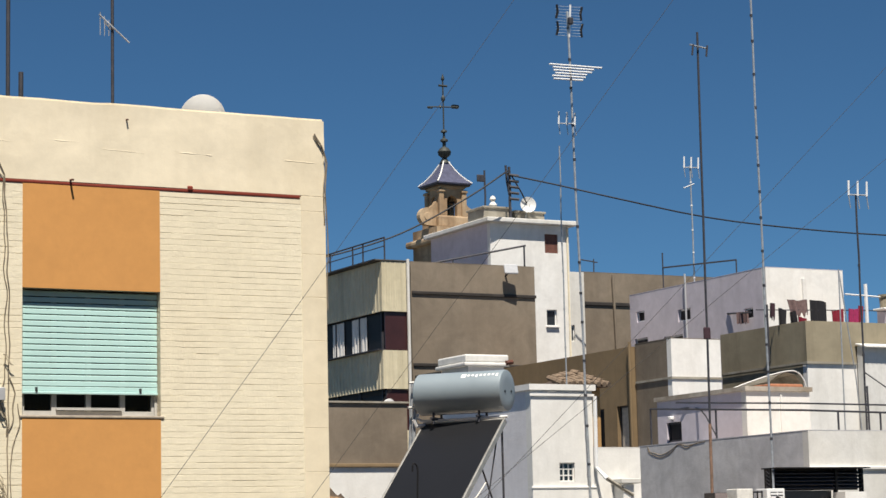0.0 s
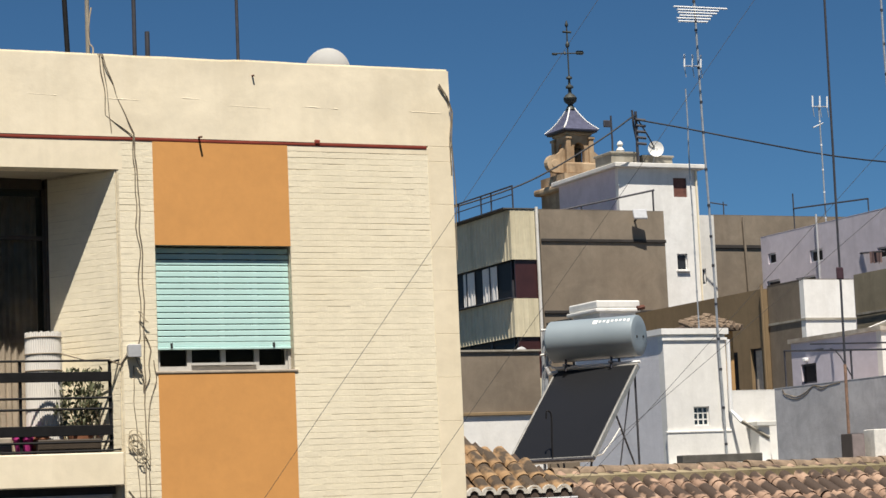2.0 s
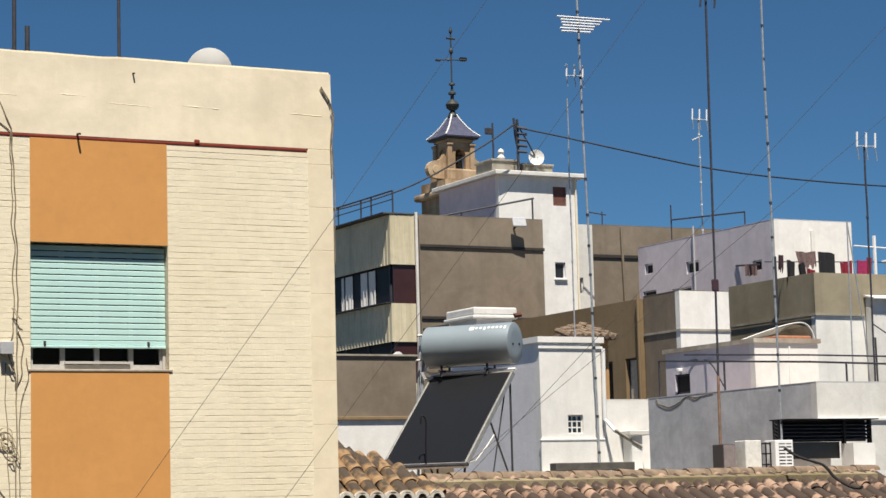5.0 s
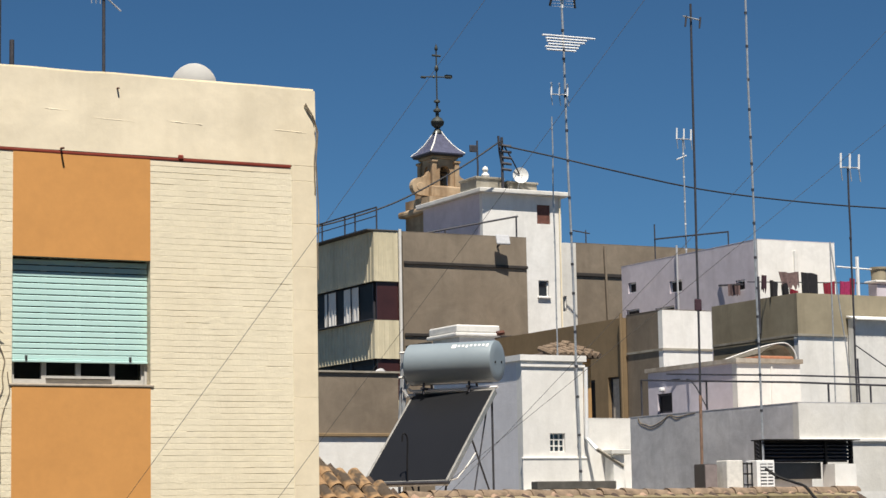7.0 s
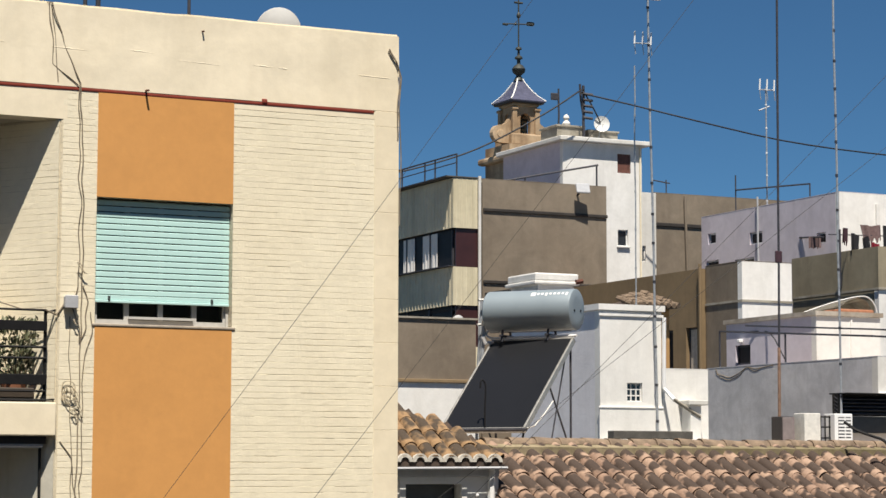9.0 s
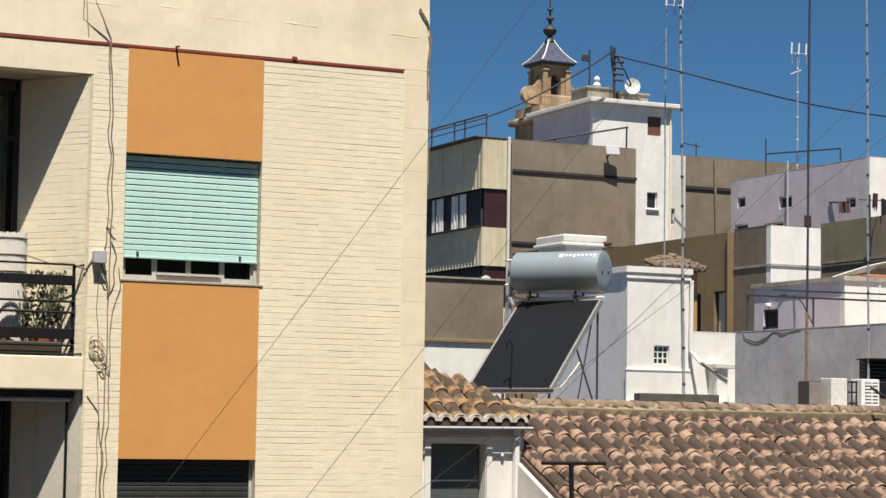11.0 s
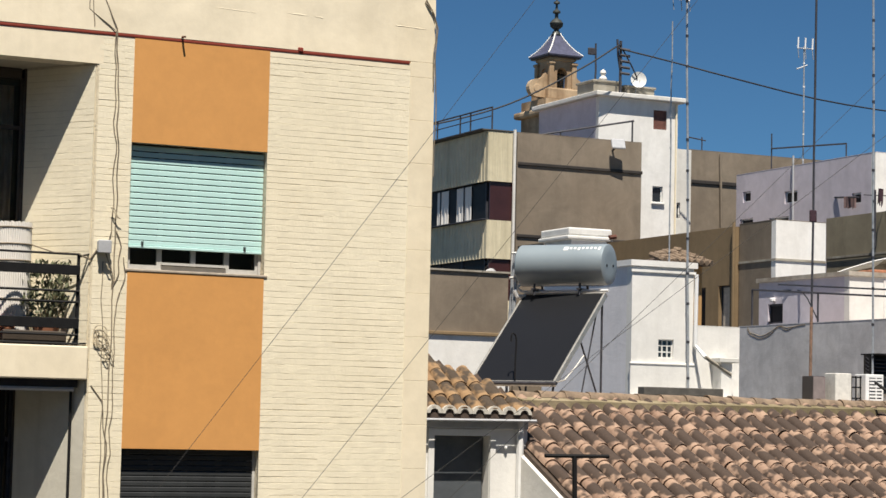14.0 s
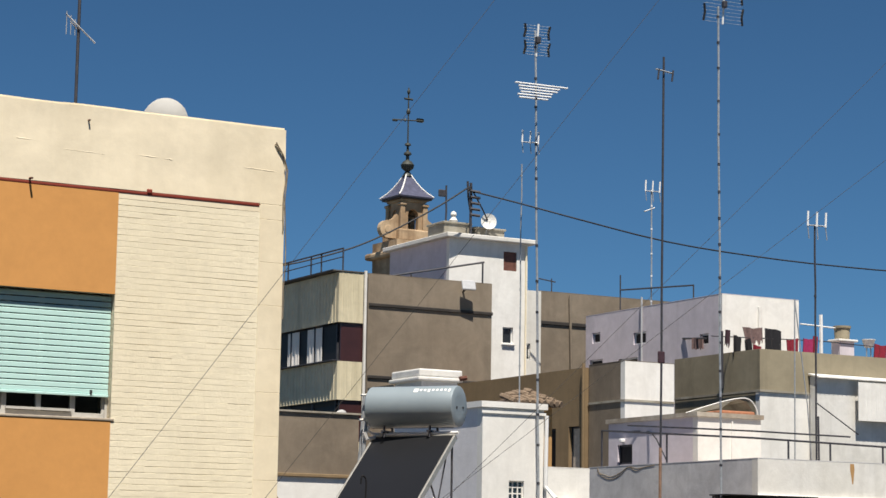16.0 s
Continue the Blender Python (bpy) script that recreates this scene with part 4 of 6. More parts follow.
# small house with a hipped roof beside the apartment building
annex = thing("small_annex", (9.45, 23.5, 0), "small white annex with a hipped ochre-tiled roof", "house")
bm = bmesh.new()
holed(bm, "x", 9.42, 12.08, 0, 10.98, 23.44, 23.8, [(10.85, 11.575, 9.2, 10.81)])
part("front_wall", bm, WHITE, annex)
part("side_wall", boxes((11.82, 12.08, 23.8, 27.0, 0, 10.98)), WHITE_OLD, annex)
part("fillet", prism([(12.083, 23.5), (12.2, 23.5), (12.36, 24.5), (12.083, 24.5)], 10.4, 10.74), MOSS_MORTAR, annex, "rough mortar fillet against the tiled roof")
part("back_wall", boxes((9.42, 11.82, 26.8, 27.0, 0, 10.98)), WHITE_OLD, annex)
w = window_front(annex, 10.85, 11.575, 9.2, 10.81, 23.62, BLACK, GLASS, 0, 0, 0.03)
part("blind", boxes((10.87, 11.555, 23.59, 23.605, 9.2, 10.80)), plain("grey_blind", (0.075, 0.085, 0.095), 0.7, 0, 0.2, 5), w, "grey roller blind")
part("door_trim", boxes((10.77, 10.845, 23.415, 23.5, 9.2, 10.89), (11.58, 11.65, 23.415, 23.5, 9.2, 10.89), (10.845, 11.58, 23.415, 23.5, 10.815, 10.89)), WHITE, annex)
part("lamp_bulb", lathe([(0.01, 0), (0.022, 0.012), (0.022, 0.03), (0.01, 0.04)], 10, (11.78, 23.41, 10.66)), WHITE_METAL, annex, smooth=True)
part("drain_pipe", bars(([(11.965, 23.40, 11.0), (11.965, 23.40, 8.0)], 0.045)), WHITE_METAL, annex)
part("eave_board", soft_box(9.42, 12.07, 23.39, 23.437, 10.90, 11.0, 0.01), BOX_GREY, annex)
# dark strip standing for the shade inside the eave tile ends
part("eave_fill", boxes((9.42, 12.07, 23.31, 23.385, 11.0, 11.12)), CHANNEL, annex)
part("gutter", bars(([(9.42, 23.285, 10.985), (12.12, 23.285, 11.003)], 0.021)), BOX_GREY, annex)
HS = 0.60
HX, HY, HZ = 12.10, 23.40, 11.06
bm = bmesh.new()
v = [bm.verts.new(p) for p in ((9.42, HY, HZ), (HX, HY, HZ), (9.42, HY + 2.82, HZ + 2.82 * HS), (HX, HY + 3.4, HZ), (9.42, HY + 3.4, HZ + 1.2))]
bm.faces.new((v[0], v[1], v[2])), bm.faces.new((v[1], v[3], v[2])), bm.faces.new((v[2], v[3], v[4]))
bm.faces.new((v[0], v[2], v[4], v[3], v[1]))
part("roof_deck", bm, TILE_B, annex)

# ---- solar water heater behind the ridge ----
u3 = Vector((0.515, -0.857, 0)).normalized()
n3 = Vector((-0.857, -0.515, 0)).normalized()
TL = Vector((14.22, 27.79, 12.82))
down = n3 * 1.357 + Vector((0, 0, -1.293))
PW, PL = 1.346, down.length
dn = down.normalized()
fac = u3.cross(dn)
if fac.z < 0:
    fac = -fac
frameM = Matrix((u3, dn, fac)).transposed().to_4x4()
frameM.translation = TL
solar = thing("solar_water_heater", (14.2, 26.7, 11.16), "solar water heater with a grey tank above a dark tilted panel", "solar heater")


def local(bm, m):
    bm.transform(m)
    return bm


pan = part("panel", local(soft_box(0.02, PW - 0.02, 0.02, PL - 0.02, -0.07, -0.012, 0.004, 1), frameM), COLLECTOR, solar, "dark glossy solar collector panel")
for r in ((0, PW, 0, 0.03), (0, PW, PL - 0.03, PL), (0, 0.03, 0.03, PL - 0.03), (PW - 0.03, PW, 0.03, PL - 0.03)):
    part("panel_frame", local(soft_box(*r, -0.085, 0.003, 0.005, 1), frameM), ALU, pan)
part("cover_glass", local(boxes((0.03, PW - 0.03, 0.03, PL - 0.03, -0.010, -0.006)), frameM), COLLECTOR, pan)
TC, TR = Vector((14.61, 27.30, 13.215)), 0.292
u3, u_panel = Vector((0.62, -0.785, 0)).normalized(), u3
bm = bmesh.new()
prof = [(-0.68, 0.10), (-0.675, 0.22), (-0.66, 0.272), (-0.64, TR), (-0.3, TR), (0.0, TR), (0.3, TR), (0.66, TR), (0.677, TR * 0.985), (0.684, TR * 0.95), (0.686, 0.15), (0.686, 0.02)]
perp = Vector((0, 0, 1)).cross(u3)
rings = [[bm.verts.new(TC + u3 * s + (Vector((0, 0, 1)) * math.cos(k * math.tau / 40) + perp * math.sin(k * math.tau / 40)) * r) for k in range(40)] for s, r in prof]
for p, q in zip(rings, rings[1:]):
    for k in range(40):
        bm.faces.new((p[k], p[(k + 1) % 40], q[(k + 1) % 40], q[k]))
bm.faces.new(rings[0]), bm.faces.new(rings[-1])
tank = part("tank", bm, TANK, solar, "blue-grey painted water tank", smooth=True)
for a, z in ((-0.10, -0.02), (0.13, -0.01)):
    c = TC + u3 * 0.685 + perp * a + Vector((0, 0, z))
    part("fitting", bars(([c, c + u3 * 0.008], 0.020)), BLACK, tank)
part("seam", bars(([TC + u3 * -0.66 + Vector((0, 0, -TR - 0.002)), TC + u3 * 0.60 + Vector((0, 0, -TR - 0.002))], 0.006)), DARK_STEEL, tank)
# faded white maker's mark as plain strokes laid on the tank's curve
for k in range(9):
    s0 = 0.10 + k * 0.062
    bm = bmesh.new()
    w, h0, h1 = (0.07, 0.33, 0.60) if k == 0 else (0.034, 0.38, 0.53 + 0.07 * (k in (3, 8)))
    row = []
    for s in (s0 - (0.03 if k == 0 else 0), s0 - (0.03 if k == 0 else 0) + w):
        row.append([bm.verts.new(TC + u3 * s + (Vector((0, 0, 1)) * math.cos(g) - perp * math.sin(g)) * (TR + 0.002)) for g in [h0 + (h1 - h0) * q / 4 + 0.25 for q in range(5)]])
    for q in range(4):
        bm.faces.new((row[0][q], row[1][q], row[1][q + 1], row[0][q + 1]))
    part("mark_stroke", bm, WHITE_METAL, tank)
for s in (-0.40, 0.30):
    a = TC + u3 * s
    for k in (-1, 1):
        part("cradle", bars(([a + perp * 0.13 * k + Vector((0, 0, -TR + 0.02)), a + perp * 0.16 * k + Vector((0, 0, -TR - 0.14))], 0.018)), DARK_STEEL, solar)
    part("cradle", bars(([a - perp * 0.22 + Vector((0, 0, -TR - 0.06)), a + perp * 0.22 + Vector((0, 0, -TR - 0.06))], 0.02)), DARK_STEEL, solar)
u3 = u_panel
pr = lambda a, b: TL + u3 * a + dn * b
for a in (0.06, PW - 0.06):
    top, foot = pr(a, 0.06) - n3 * 0.05, pr(a, 0.06) - n3 * 0.05
    part("leg", bars(([top + Vector((0, 0, -0.05)), Vector((foot.x, foot.y, 11.16))], 0.016)), DARK_STEEL, solar)
    part("leg", bars(([pr(a, 0.9) - fac * 0.1, Vector((foot.x, foot.y, 11.22))], 0.014)), DARK_STEEL, solar)
    part("leg", bars(([pr(a, PL - 0.05) - fac * 0.09, Vector((pr(a, PL).x, pr(a, PL).y, 11.16))], 0.016)), DARK_STEEL, solar)
    part("rail", bars(([pr(a, 0.05) - fac * 0.10, pr(a, PL - 0.02) - fac * 0.10], 0.018)), ALU, solar)
part("brace", bars(([pr(PW - 0.06, 0.3) - n3 * 0.1, Vector((*pr(PW - 0.06, 1.5).xy, 11.2)) - n3 * 0.5], 0.012)), DARK_STEEL, solar)
part("bottom_pipe", bars(([pr(-0.06, PL + 0.02), pr(PW + 0.05, PL + 0.02)], 0.028)), DARK_STEEL, solar)
part("top_pipe", bars(([pr(-0.02, -0.03), pr(PW + 0.03, -0.03)], 0.022)), WHITE_METAL, solar)
part("riser", bars(([pr(-0.03, -0.03), pr(-0.03, -0.03) + Vector((-0.06, 0.05, 0.05)), TC - u3 * 0.69 + Vector((0, 0, -0.2))], 0.022)), WHITE_METAL, solar)
part("return_pipe", bars(([pr(PW + 0.03, PL), pr(PW + 0.16, PL - 0.02) + Vector((0, 0, 0.02)), pr(PW + 0.20, PL - 0.30), pr(PW + 0.12, 1.2) - fac * 0.12], 0.010)), WHITE_OLD, solar)
base = pr(0.55 * PW, PL) + fac * 0.02
part("sensor_lead", bars((smooth_path([base, base + Vector((0, 0, 0.25)), base + Vector((0.01, 0, 0.55)), base + Vector((-0.02, 0, 0.63)), base + Vector((-0.06, 0, 0.63)), base + Vector((-0.07, 0, 0.53))], 4), 0.011)), BLACK, solar)

for pts, rad_, m_ in (([(14.118, 27.9, 13.415), (14.036, 27.9, 12.17), (14.03, 27.9, 11.17)], 0.022, GALV), ([(14.109, 27.8, 13.044), (14.051, 27.8, 12.4)], 0.026, GALV),
                      ([(14.013, 27.8, 13.383), (14.228, 27.8, 13.405)], 0.02, WHITE_OLD), ([(13.992, 27.8, 13.03), (14.207, 27.8, 13.051)], 0.02, WHITE_OLD),
                      ([(14.054, 27.75, 12.86), (14.094, 27.75, 12.768), (14.22, 27.75, 12.775)], 0.033, WHITE_METAL), ([(14.379, 28.3, 13.515), (14.582, 28.3, 13.554), (14.785, 28.3, 13.586)], 0.024, BLACK)):
    part("supply_pipe", bars((pts, rad_)), m_, solar)

# white chimney block behind the tank
chim = thing("chimney_block", (26.8, 50.0, 0), "whitewashed chimney block with a projecting cap", "chimney")
part("body", boxes((26.98, 28.06, 50.1, 51.6, 0, 15.70)), WHITE_OLD, chim)
part("cap", soft_box(26.84, 28.18, 50.0, 51.7, 15.76, 15.86, 0.03), WHITE_OLD, chim)
part("cap", soft_box(26.89, 28.18, 50.05, 51.64, 15.862, 16.07, 0.04), WHITE_OLD, chim)
part("neck", boxes((26.99, 28.05, 50.11, 51.59, 15.70, 15.76)), WHITE_OLD, chim)
part("vent_pipe", bars(([(28.05, 49.98, 15.85), (28.24, 49.96, 15.88)], 0.07)), RUST, chim)


# ---- middle-distance buildings ----
white_stair = building("white_stair_tower", "whitewashed stair tower with a small barred window", 25.9, 27.60, 45.0, 49.5, 14.88, WHITE, PALE, parapet=0.3,
                       front_holes=[(26.64, 27.06, 12.57, 13.02)], coping=WHITE, cope=0.14)
w = window_front(white_stair, 26.64, 27.06, 12.57, 13.02, 45.06, WHITE, GLASS, 2, 2, 0.03)
part("ledge", soft_box(25.84, 27.62, 44.93, 45.0, 12.40, 12.46, 0.02), WHITE, white_stair)
part("base", boxes((25.86, 27.62, 44.95, 45.0, 0, 12.40)), WHITE, white_stair)
part("cornice", boxes((25.86, 27.64, 44.96, 45.0, 14.60, 14.66)), WHITE, white_stair)
low = building("low_white_house", "low white rendered annex with a sloping gutter", 27.62, 28.91, 45.0, 49.0, 13.37, WHITE, WHITE, parapet=0.2, edge=True)
part("gutter", bars(([(27.70, 44.6, 12.62), (28.42, 44.6, 12.22)], 0.045)), CONCRETE, low)
part("down_pipe", bars(([(27.62, 44.9, 14.6), (27.60, 44.9, 12.9), (27.70, 44.6, 12.62)], 0.05)), WHITE_METAL, low)
part("door_hood", soft_box(28.05, 28.6, 44.5, 45.0, 12.50, 12.62, 0.02), WHITE_OLD, low)
part("pier", boxes((28.15, 28.45, 44.6, 45.0, 0, 12.5)), WHITE, low)
# flat dark colour stands for the shade of a recess here
solid("parapet_slab", soft_box(25.86, 28.03, 44.3, 44.6, 11.68, 11.87, 0.02), SHADOW_GAP, "slab edge coloured dark like a shaded recess before the white houses", "slab")
solid("low_wall", boxes((25.8, 28.8, 44.2, 44.94, 0, 11.6)), WHITE, "low white wall in front of the white houses", "wall", kind="structure")

grey = building("grey_rendered_house", "grey cement-rendered house with a pale sunlit front", 34.73, 43.5, 46.0, 54.1, 13.88, WHITE_OLD, GREYBLUE, parapet=0.35, edge=True)
part("ledge", soft_box(34.70, 43.5, 45.90, 46.0, 12.86, 12.95, 0.02), WHITE, grey)
part("lower_front", boxes((34.72, 43.5, 45.96, 46.0, 0, 12.86)), WHITE_OLD, grey)
bm = bmesh.new()
edge = [(-0.07, 13.84), (0.06, 13.845), (0.075, 13.7), (0.05, 13.5), (0.03, 13.32), (-0.01, 13.3), (-0.03, 13.46), (-0.075, 13.68)]
for y in (45.997, 46.02):
    bm.faces.new([bm.verts.new((37.85 + dx, y, z)) for dx, z in edge])
part("rust_stain", bm, OCHRE, grey, "orange rust stain running down the wall")
tr = thing("terrace_railing", (34.9, 46.3, 13.5), "thin dark tubular terrace railing", "railing")
part("rail", bars(([(34.85, 53.6, 14.95), (34.85, 46.35, 14.43), (39.5, 46.35, 14.36)], 0.03)), DARK_STEEL, tr)
part("rail", bars(([(34.95, 52.4, 15.05), (34.95, 46.5, 14.62), (38.2, 46.5, 14.60)], 0.025)), DARK_STEEL, tr)
for p in ((34.85, 53.6, 14.95), (34.85, 50.3, 14.72), (36.0, 46.35, 14.41), (39.2, 46.35, 14.37), (37.4, 46.35, 14.40)):
    part("post", bars(([p, (p[0], p[1], 13.35)], 0.03)), DARK_STEEL, tr)

l2 = building("lilac_roof_room", "limewashed roof room with a shade-lilac side and a worn concrete coping", 37.11, 39.37, 52.0, 56.7, 15.52, WHITE, LILAC, parapet=0.1, coping=COPING, cope=0.13,
              side_holes=[(55.40, 56.20, 14.12, 14.72)])
window_side(l2, 37.18, 55.40, 56.20, 14.12, 14.72, DARK_STEEL)
part("lamp", soft_box(36.95, 37.1, 55.75, 55.9, 14.78, 14.9, 0.03), WHITE_METAL, l2)
part("strip", boxes((38.30, 38.36, 51.97, 52.0, 13.2, 15.3)), WHITE, l2)
part("rubble", soft_box(38.2, 39.4, 52.3, 53.2, 15.50, 15.64, 0.05), CLAY, l2, "broken terracotta lying on the coping")
solid("bent_pipe", bars((smooth_path([(37.3, 53.0, 15.52), (38.2, 52.6, 15.85), (38.9, 52.4, 16.02), (39.25, 52.35, 15.98), (39.45, 52.3, 15.7), (39.5, 52.3, 15.3)]), 0.022)), DISH_MAT, "bent white plastic pipe on the roof room", "pipe", smooth=True)
bm = bmesh.new()
pts = [(38.3, 15.72), (38.6, 15.9), (38.9, 15.99), (39.2, 15.94), (39.4, 15.7)]
a = [bm.verts.new((x, 52.45, z)) for x, z in pts]
b = [bm.verts.new((x + 0.1, 54.5, z - 0.1)) for x, z in pts]
for k in range(4):
    bm.faces.new((a[k], a[k + 1], b[k + 1], b[k]))
bmesh.ops.solidify(bm, geom=bm.faces[:], thickness=0.02)
solid("arched_sheet", bm, CONCRETE, "arched weathered roofing sheet over the roof room", "roof sheet")

brown = building("ochre_brown_house", "ochre-brown rendered house with dark deep windows", 38.42, 40.3, 60.16, 74.0, 17.46, BROWN, BROWN, parapet=0.5,
                 side_holes=[(61.9, 62.55, 14.0, 15.55), (60.42, 61.1, 14.0, 15.57)])
window_side(brown, 38.55, 61.9, 62.55, 14.0, 15.55, DARK_STEEL)
window_side(brown, 38.55, 60.42, 61.1, 14.0, 15.57, DARK_STEEL, CURTAIN)
part("down_pipe", bars(([(38.36, 60.13, 17.6), (38.36, 60.13, 13.0)], 0.05)), BROWN, brown, "ochre-painted down pipe")

wb = building("white_roof_block", "white roof block with a brown-grey side and a thin ledge", 38.57, 40.46, 58.0, 60.12, 17.53, WHITE, BEIGE, parapet=0.3, edge=True)
part("ledge", boxes((38.54, 40.46, 57.96, 58.0, 16.24, 16.31), (38.54, 38.57, 58.0, 60.12, 16.24, 16.31)), CONCRETE, wb)

balc = building("ochre_terrace_house", "white house with an ochre-grey rendered terrace parapet", 46.91, 58.0, 62.0, 67.2, 18.72, WHITE, OLIVE, parapet=1.2, edge=True)
part("parapet_band", boxes((46.885, 58.0, 61.97, 62.0, 17.28, 18.72)), OLIVE, balc, "ochre-grey rendered parapet band")
part("parapet_band", boxes((46.895, 46.908, 62.0, 67.2, 17.28, 18.72)), OLIVE, balc)
part("string_course", boxes((46.86, 49.04, 61.93, 61.97, 17.22, 17.30), (46.86, 46.885, 61.97, 67.2, 17.22, 17.30)), CONCRETE, balc)
part("recessed_wall", boxes((49.05, 58.0, 61.6, 61.9, 0, 17.86)), WHITE_OLD, balc)
part("awning_sheet", slope_deck(49.0, 58.0, 61.36, 17.84, 61.93, 17.98, 0.05), WHITE, balc, "white corrugated awning sheet")
part("awning_edge", corrugated("x", 49.0, 58.0, 61.35, 17.80, 17.845, 0.2, 0.02), WHITE, balc)
part("hanging_panel", corrugated("x", 50.74, 58.0, 61.28, 16.34, 17.72, 0.2, 0.008), WHITE, balc, "white corrugated panel hung under the awning")

lil = building("lilac_roof_house", "limewashed house with a shade-lilac side and a bright white front", 49.67, 53.36, 68.0, 77.7, 21.50, WHITE, LILAC, parapet=0.25, edge=True,
               side_holes=[(76.6, 77.2, 20.3, 20.75), (73.2, 74.1, 20.0, 20.5), (68.9, 69.5, 19.62, 20.05), (76.4, 77.4, 19.0, 19.62), (73.8, 75.2, 19.0, 19.5)])
for y0, y1, z0, z1 in ((76.6, 77.2, 20.3, 20.75), (73.2, 74.1, 20.0, 20.5), (68.9, 69.5, 19.62, 20.05), (76.4, 77.4, 19.0, 19.62), (73.8, 75.2, 19.0, 19.5)):
    window_side(lil, 49.76, y0, y1, z0, z1, WHITE_METAL)
part("front_strip", boxes((51.35, 51.5, 67.9, 68.0, 18.5, 21.1)), WHITE, lil)
part("side_pipe", bars(([(49.6, 73.4, 21.9), (49.6, 73.4, 18.2)], 0.04)), BOX_GREY, lil)
rl = thing("roof_railing", (49.8, 75.2, 21.5), "thin blue-grey roof railing", "railing")
part("rail", bars(([(49.75, 75.2, 22.38), (49.75, 70.0, 22.04)], 0.035)), DARK_STEEL, rl)
for y, z in ((75.2, 23.0), (70.0, 22.06)):
    part("post", bars(([(49.75, y, 21.4), (49.75, y, z)], 0.03)), DARK_STEEL, rl)

# brown-grey block with corrugated gallery
bei = building("brown_grey_block", "brown-grey rendered block with dark string courses", 35.44, 40.60, 70.0, 86.0, 21.39, BEIGE, BEIGE, parapet=0.6, edge=True)
for z in (20.27, 17.66):
    part("string_course", soft_box(35.46, 40.63, 69.94, 70.0, z - 0.06, z + 0.06, 0.02), DARK_BAND, bei)
part("white_pipe", bars(([(35.31, 69.95, 21.47), (35.31, 69.95, 14.0)], 0.06)), WHITE_OLD, bei)
gal = thing("glazed_gallery", (34.35, 70.0, 14), "cream corrugated gallery with a dark window band", "gallery")


for z0, z1 in ((19.56, 21.36), (16.78, 18.16), (13.9, 15.3)):
    part("corrugated_panel", corrugated("x", 34.26, 35.24, 69.98, z0, z1, 0.19, 0.008), CORRUG, gal)
    part("corrugated_panel", corrugated("y", 70.02, 86.0, 34.26, z0, z1, 0.26, 0.022), CORRUG, gal)
for z0, z1 in ((18.12, 19.54), (15.3, 16.78)):
    part("dark_panel", boxes((34.40, 35.40, 70.05, 70.12, z0, z1)), MAROON, gal)
    for k in range(8):
        y = 70.3 + 1.95 * k
        wnd = part("window", boxes((34.38, 34.46, y, y + 0.07, z0, z1), (34.38, 34.46, y + 1.85, y + 1.92, z0, z1), (34.38, 34.46, y + 0.07, y + 1.85, z0, z0 + 0.08)), DARK_STEEL, gal)
        part("pane", boxes((34.42, 34.43, y + 0.07, y + 1.85, z0 + 0.08, z1)), DIM_GLASS, wnd)
for y0, y1 in ((73.5, 74.5), (71.55, 72.8)):
    solid("gallery_curtain", wavy_sheet(0, y1 - y0, 0, 18.2, 19.5, 0.03, 4), BLIND, "pale curtain hung inside the gallery window", "curtain", "gallery curtains").matrix_world = Matrix.Translation((34.39, y1, 0)) @ Euler((0, 0, radians(-90))).to_matrix().to_4x4()
# roof edge overhangs far enough to shade the corrugated side
part("gallery_roof_edge", corrugated("y", 69.95, 86.0, 33.97, 21.39, 21.43, 0.26, 0.02), DARK_STEEL, gal)
part("gallery_roof_sheet", boxes((33.99, 35.30, 69.95, 86.0, 21.385, 21.425)), SHADOW_GAP, gal)
part("gallery_roof", boxes((34.30, 35.44, 70.03, 86.0, 21.25, 21.36)), CONCRETE, gal)
# projecting sills added to throw shade on the panels below
part("gallery_sill", boxes((34.05, 34.37, 70.0, 86.0, 18.165, 18.20), (34.05, 34.37, 70.0, 86.0, 15.305, 15.345)), DARK_STEEL, gal)
part("gallery_floor", boxes((34.4, 35.44, 70.13, 86.0, 18.0, 18.1), (34.4, 35.44, 70.13, 86.0, 16.6, 16.7), (34.4, 35.44, 70.13, 86.0, 13.0, 13.8)), DARK_BAND, gal)
part("gallery_base", boxes((34.4, 35.44, 70.1, 86.0, 0, 13.0)), BEIGE, gal)
gr = thing("gallery_railing", (34.5, 72, 21.4), "thin rail along the gallery roof edge", "railing")
part("rail", bars(([(34.5, 85.0, 22.27), (34.5, 70.19, 22.26)], 0.03)), DARK_STEEL, gr)
part("rail", bars(([(34.5, 85.0, 21.95), (34.5, 70.19, 21.95)], 0.02)), DARK_STEEL, gr)
for y in (70.19, 71.99, 72.87, 74.88, 77.4, 80.0):
    part("post", bars(([(34.5, y, 21.3), (34.5, y, 22.28)], 0.03)), DARK_STEEL, gr)
dish((33.25, 67.5, 15.84), 0.36, 200, 18, WHITE_METAL, "white satellite dish just showing above a parapet", (33.0, 67.8, 15.2), "far dishes")
lowb = building("low_brown_wall_house", "low house with a brown-grey parapet wall", 22.0, 33.17, 66.0, 69.5, 16.02, BEIGE, BEIGE, parapet=0.8, coping=CONCRETE, cope=0.06)
part("ledge", soft_box(22.0, 33.3, 65.86, 66.0, 13.82, 13.94, 0.02), BROWN, lowb)
part("white_base", boxes((22.0, 33.25, 65.95, 66.0, 0, 13.82)), WHITE, lowb)

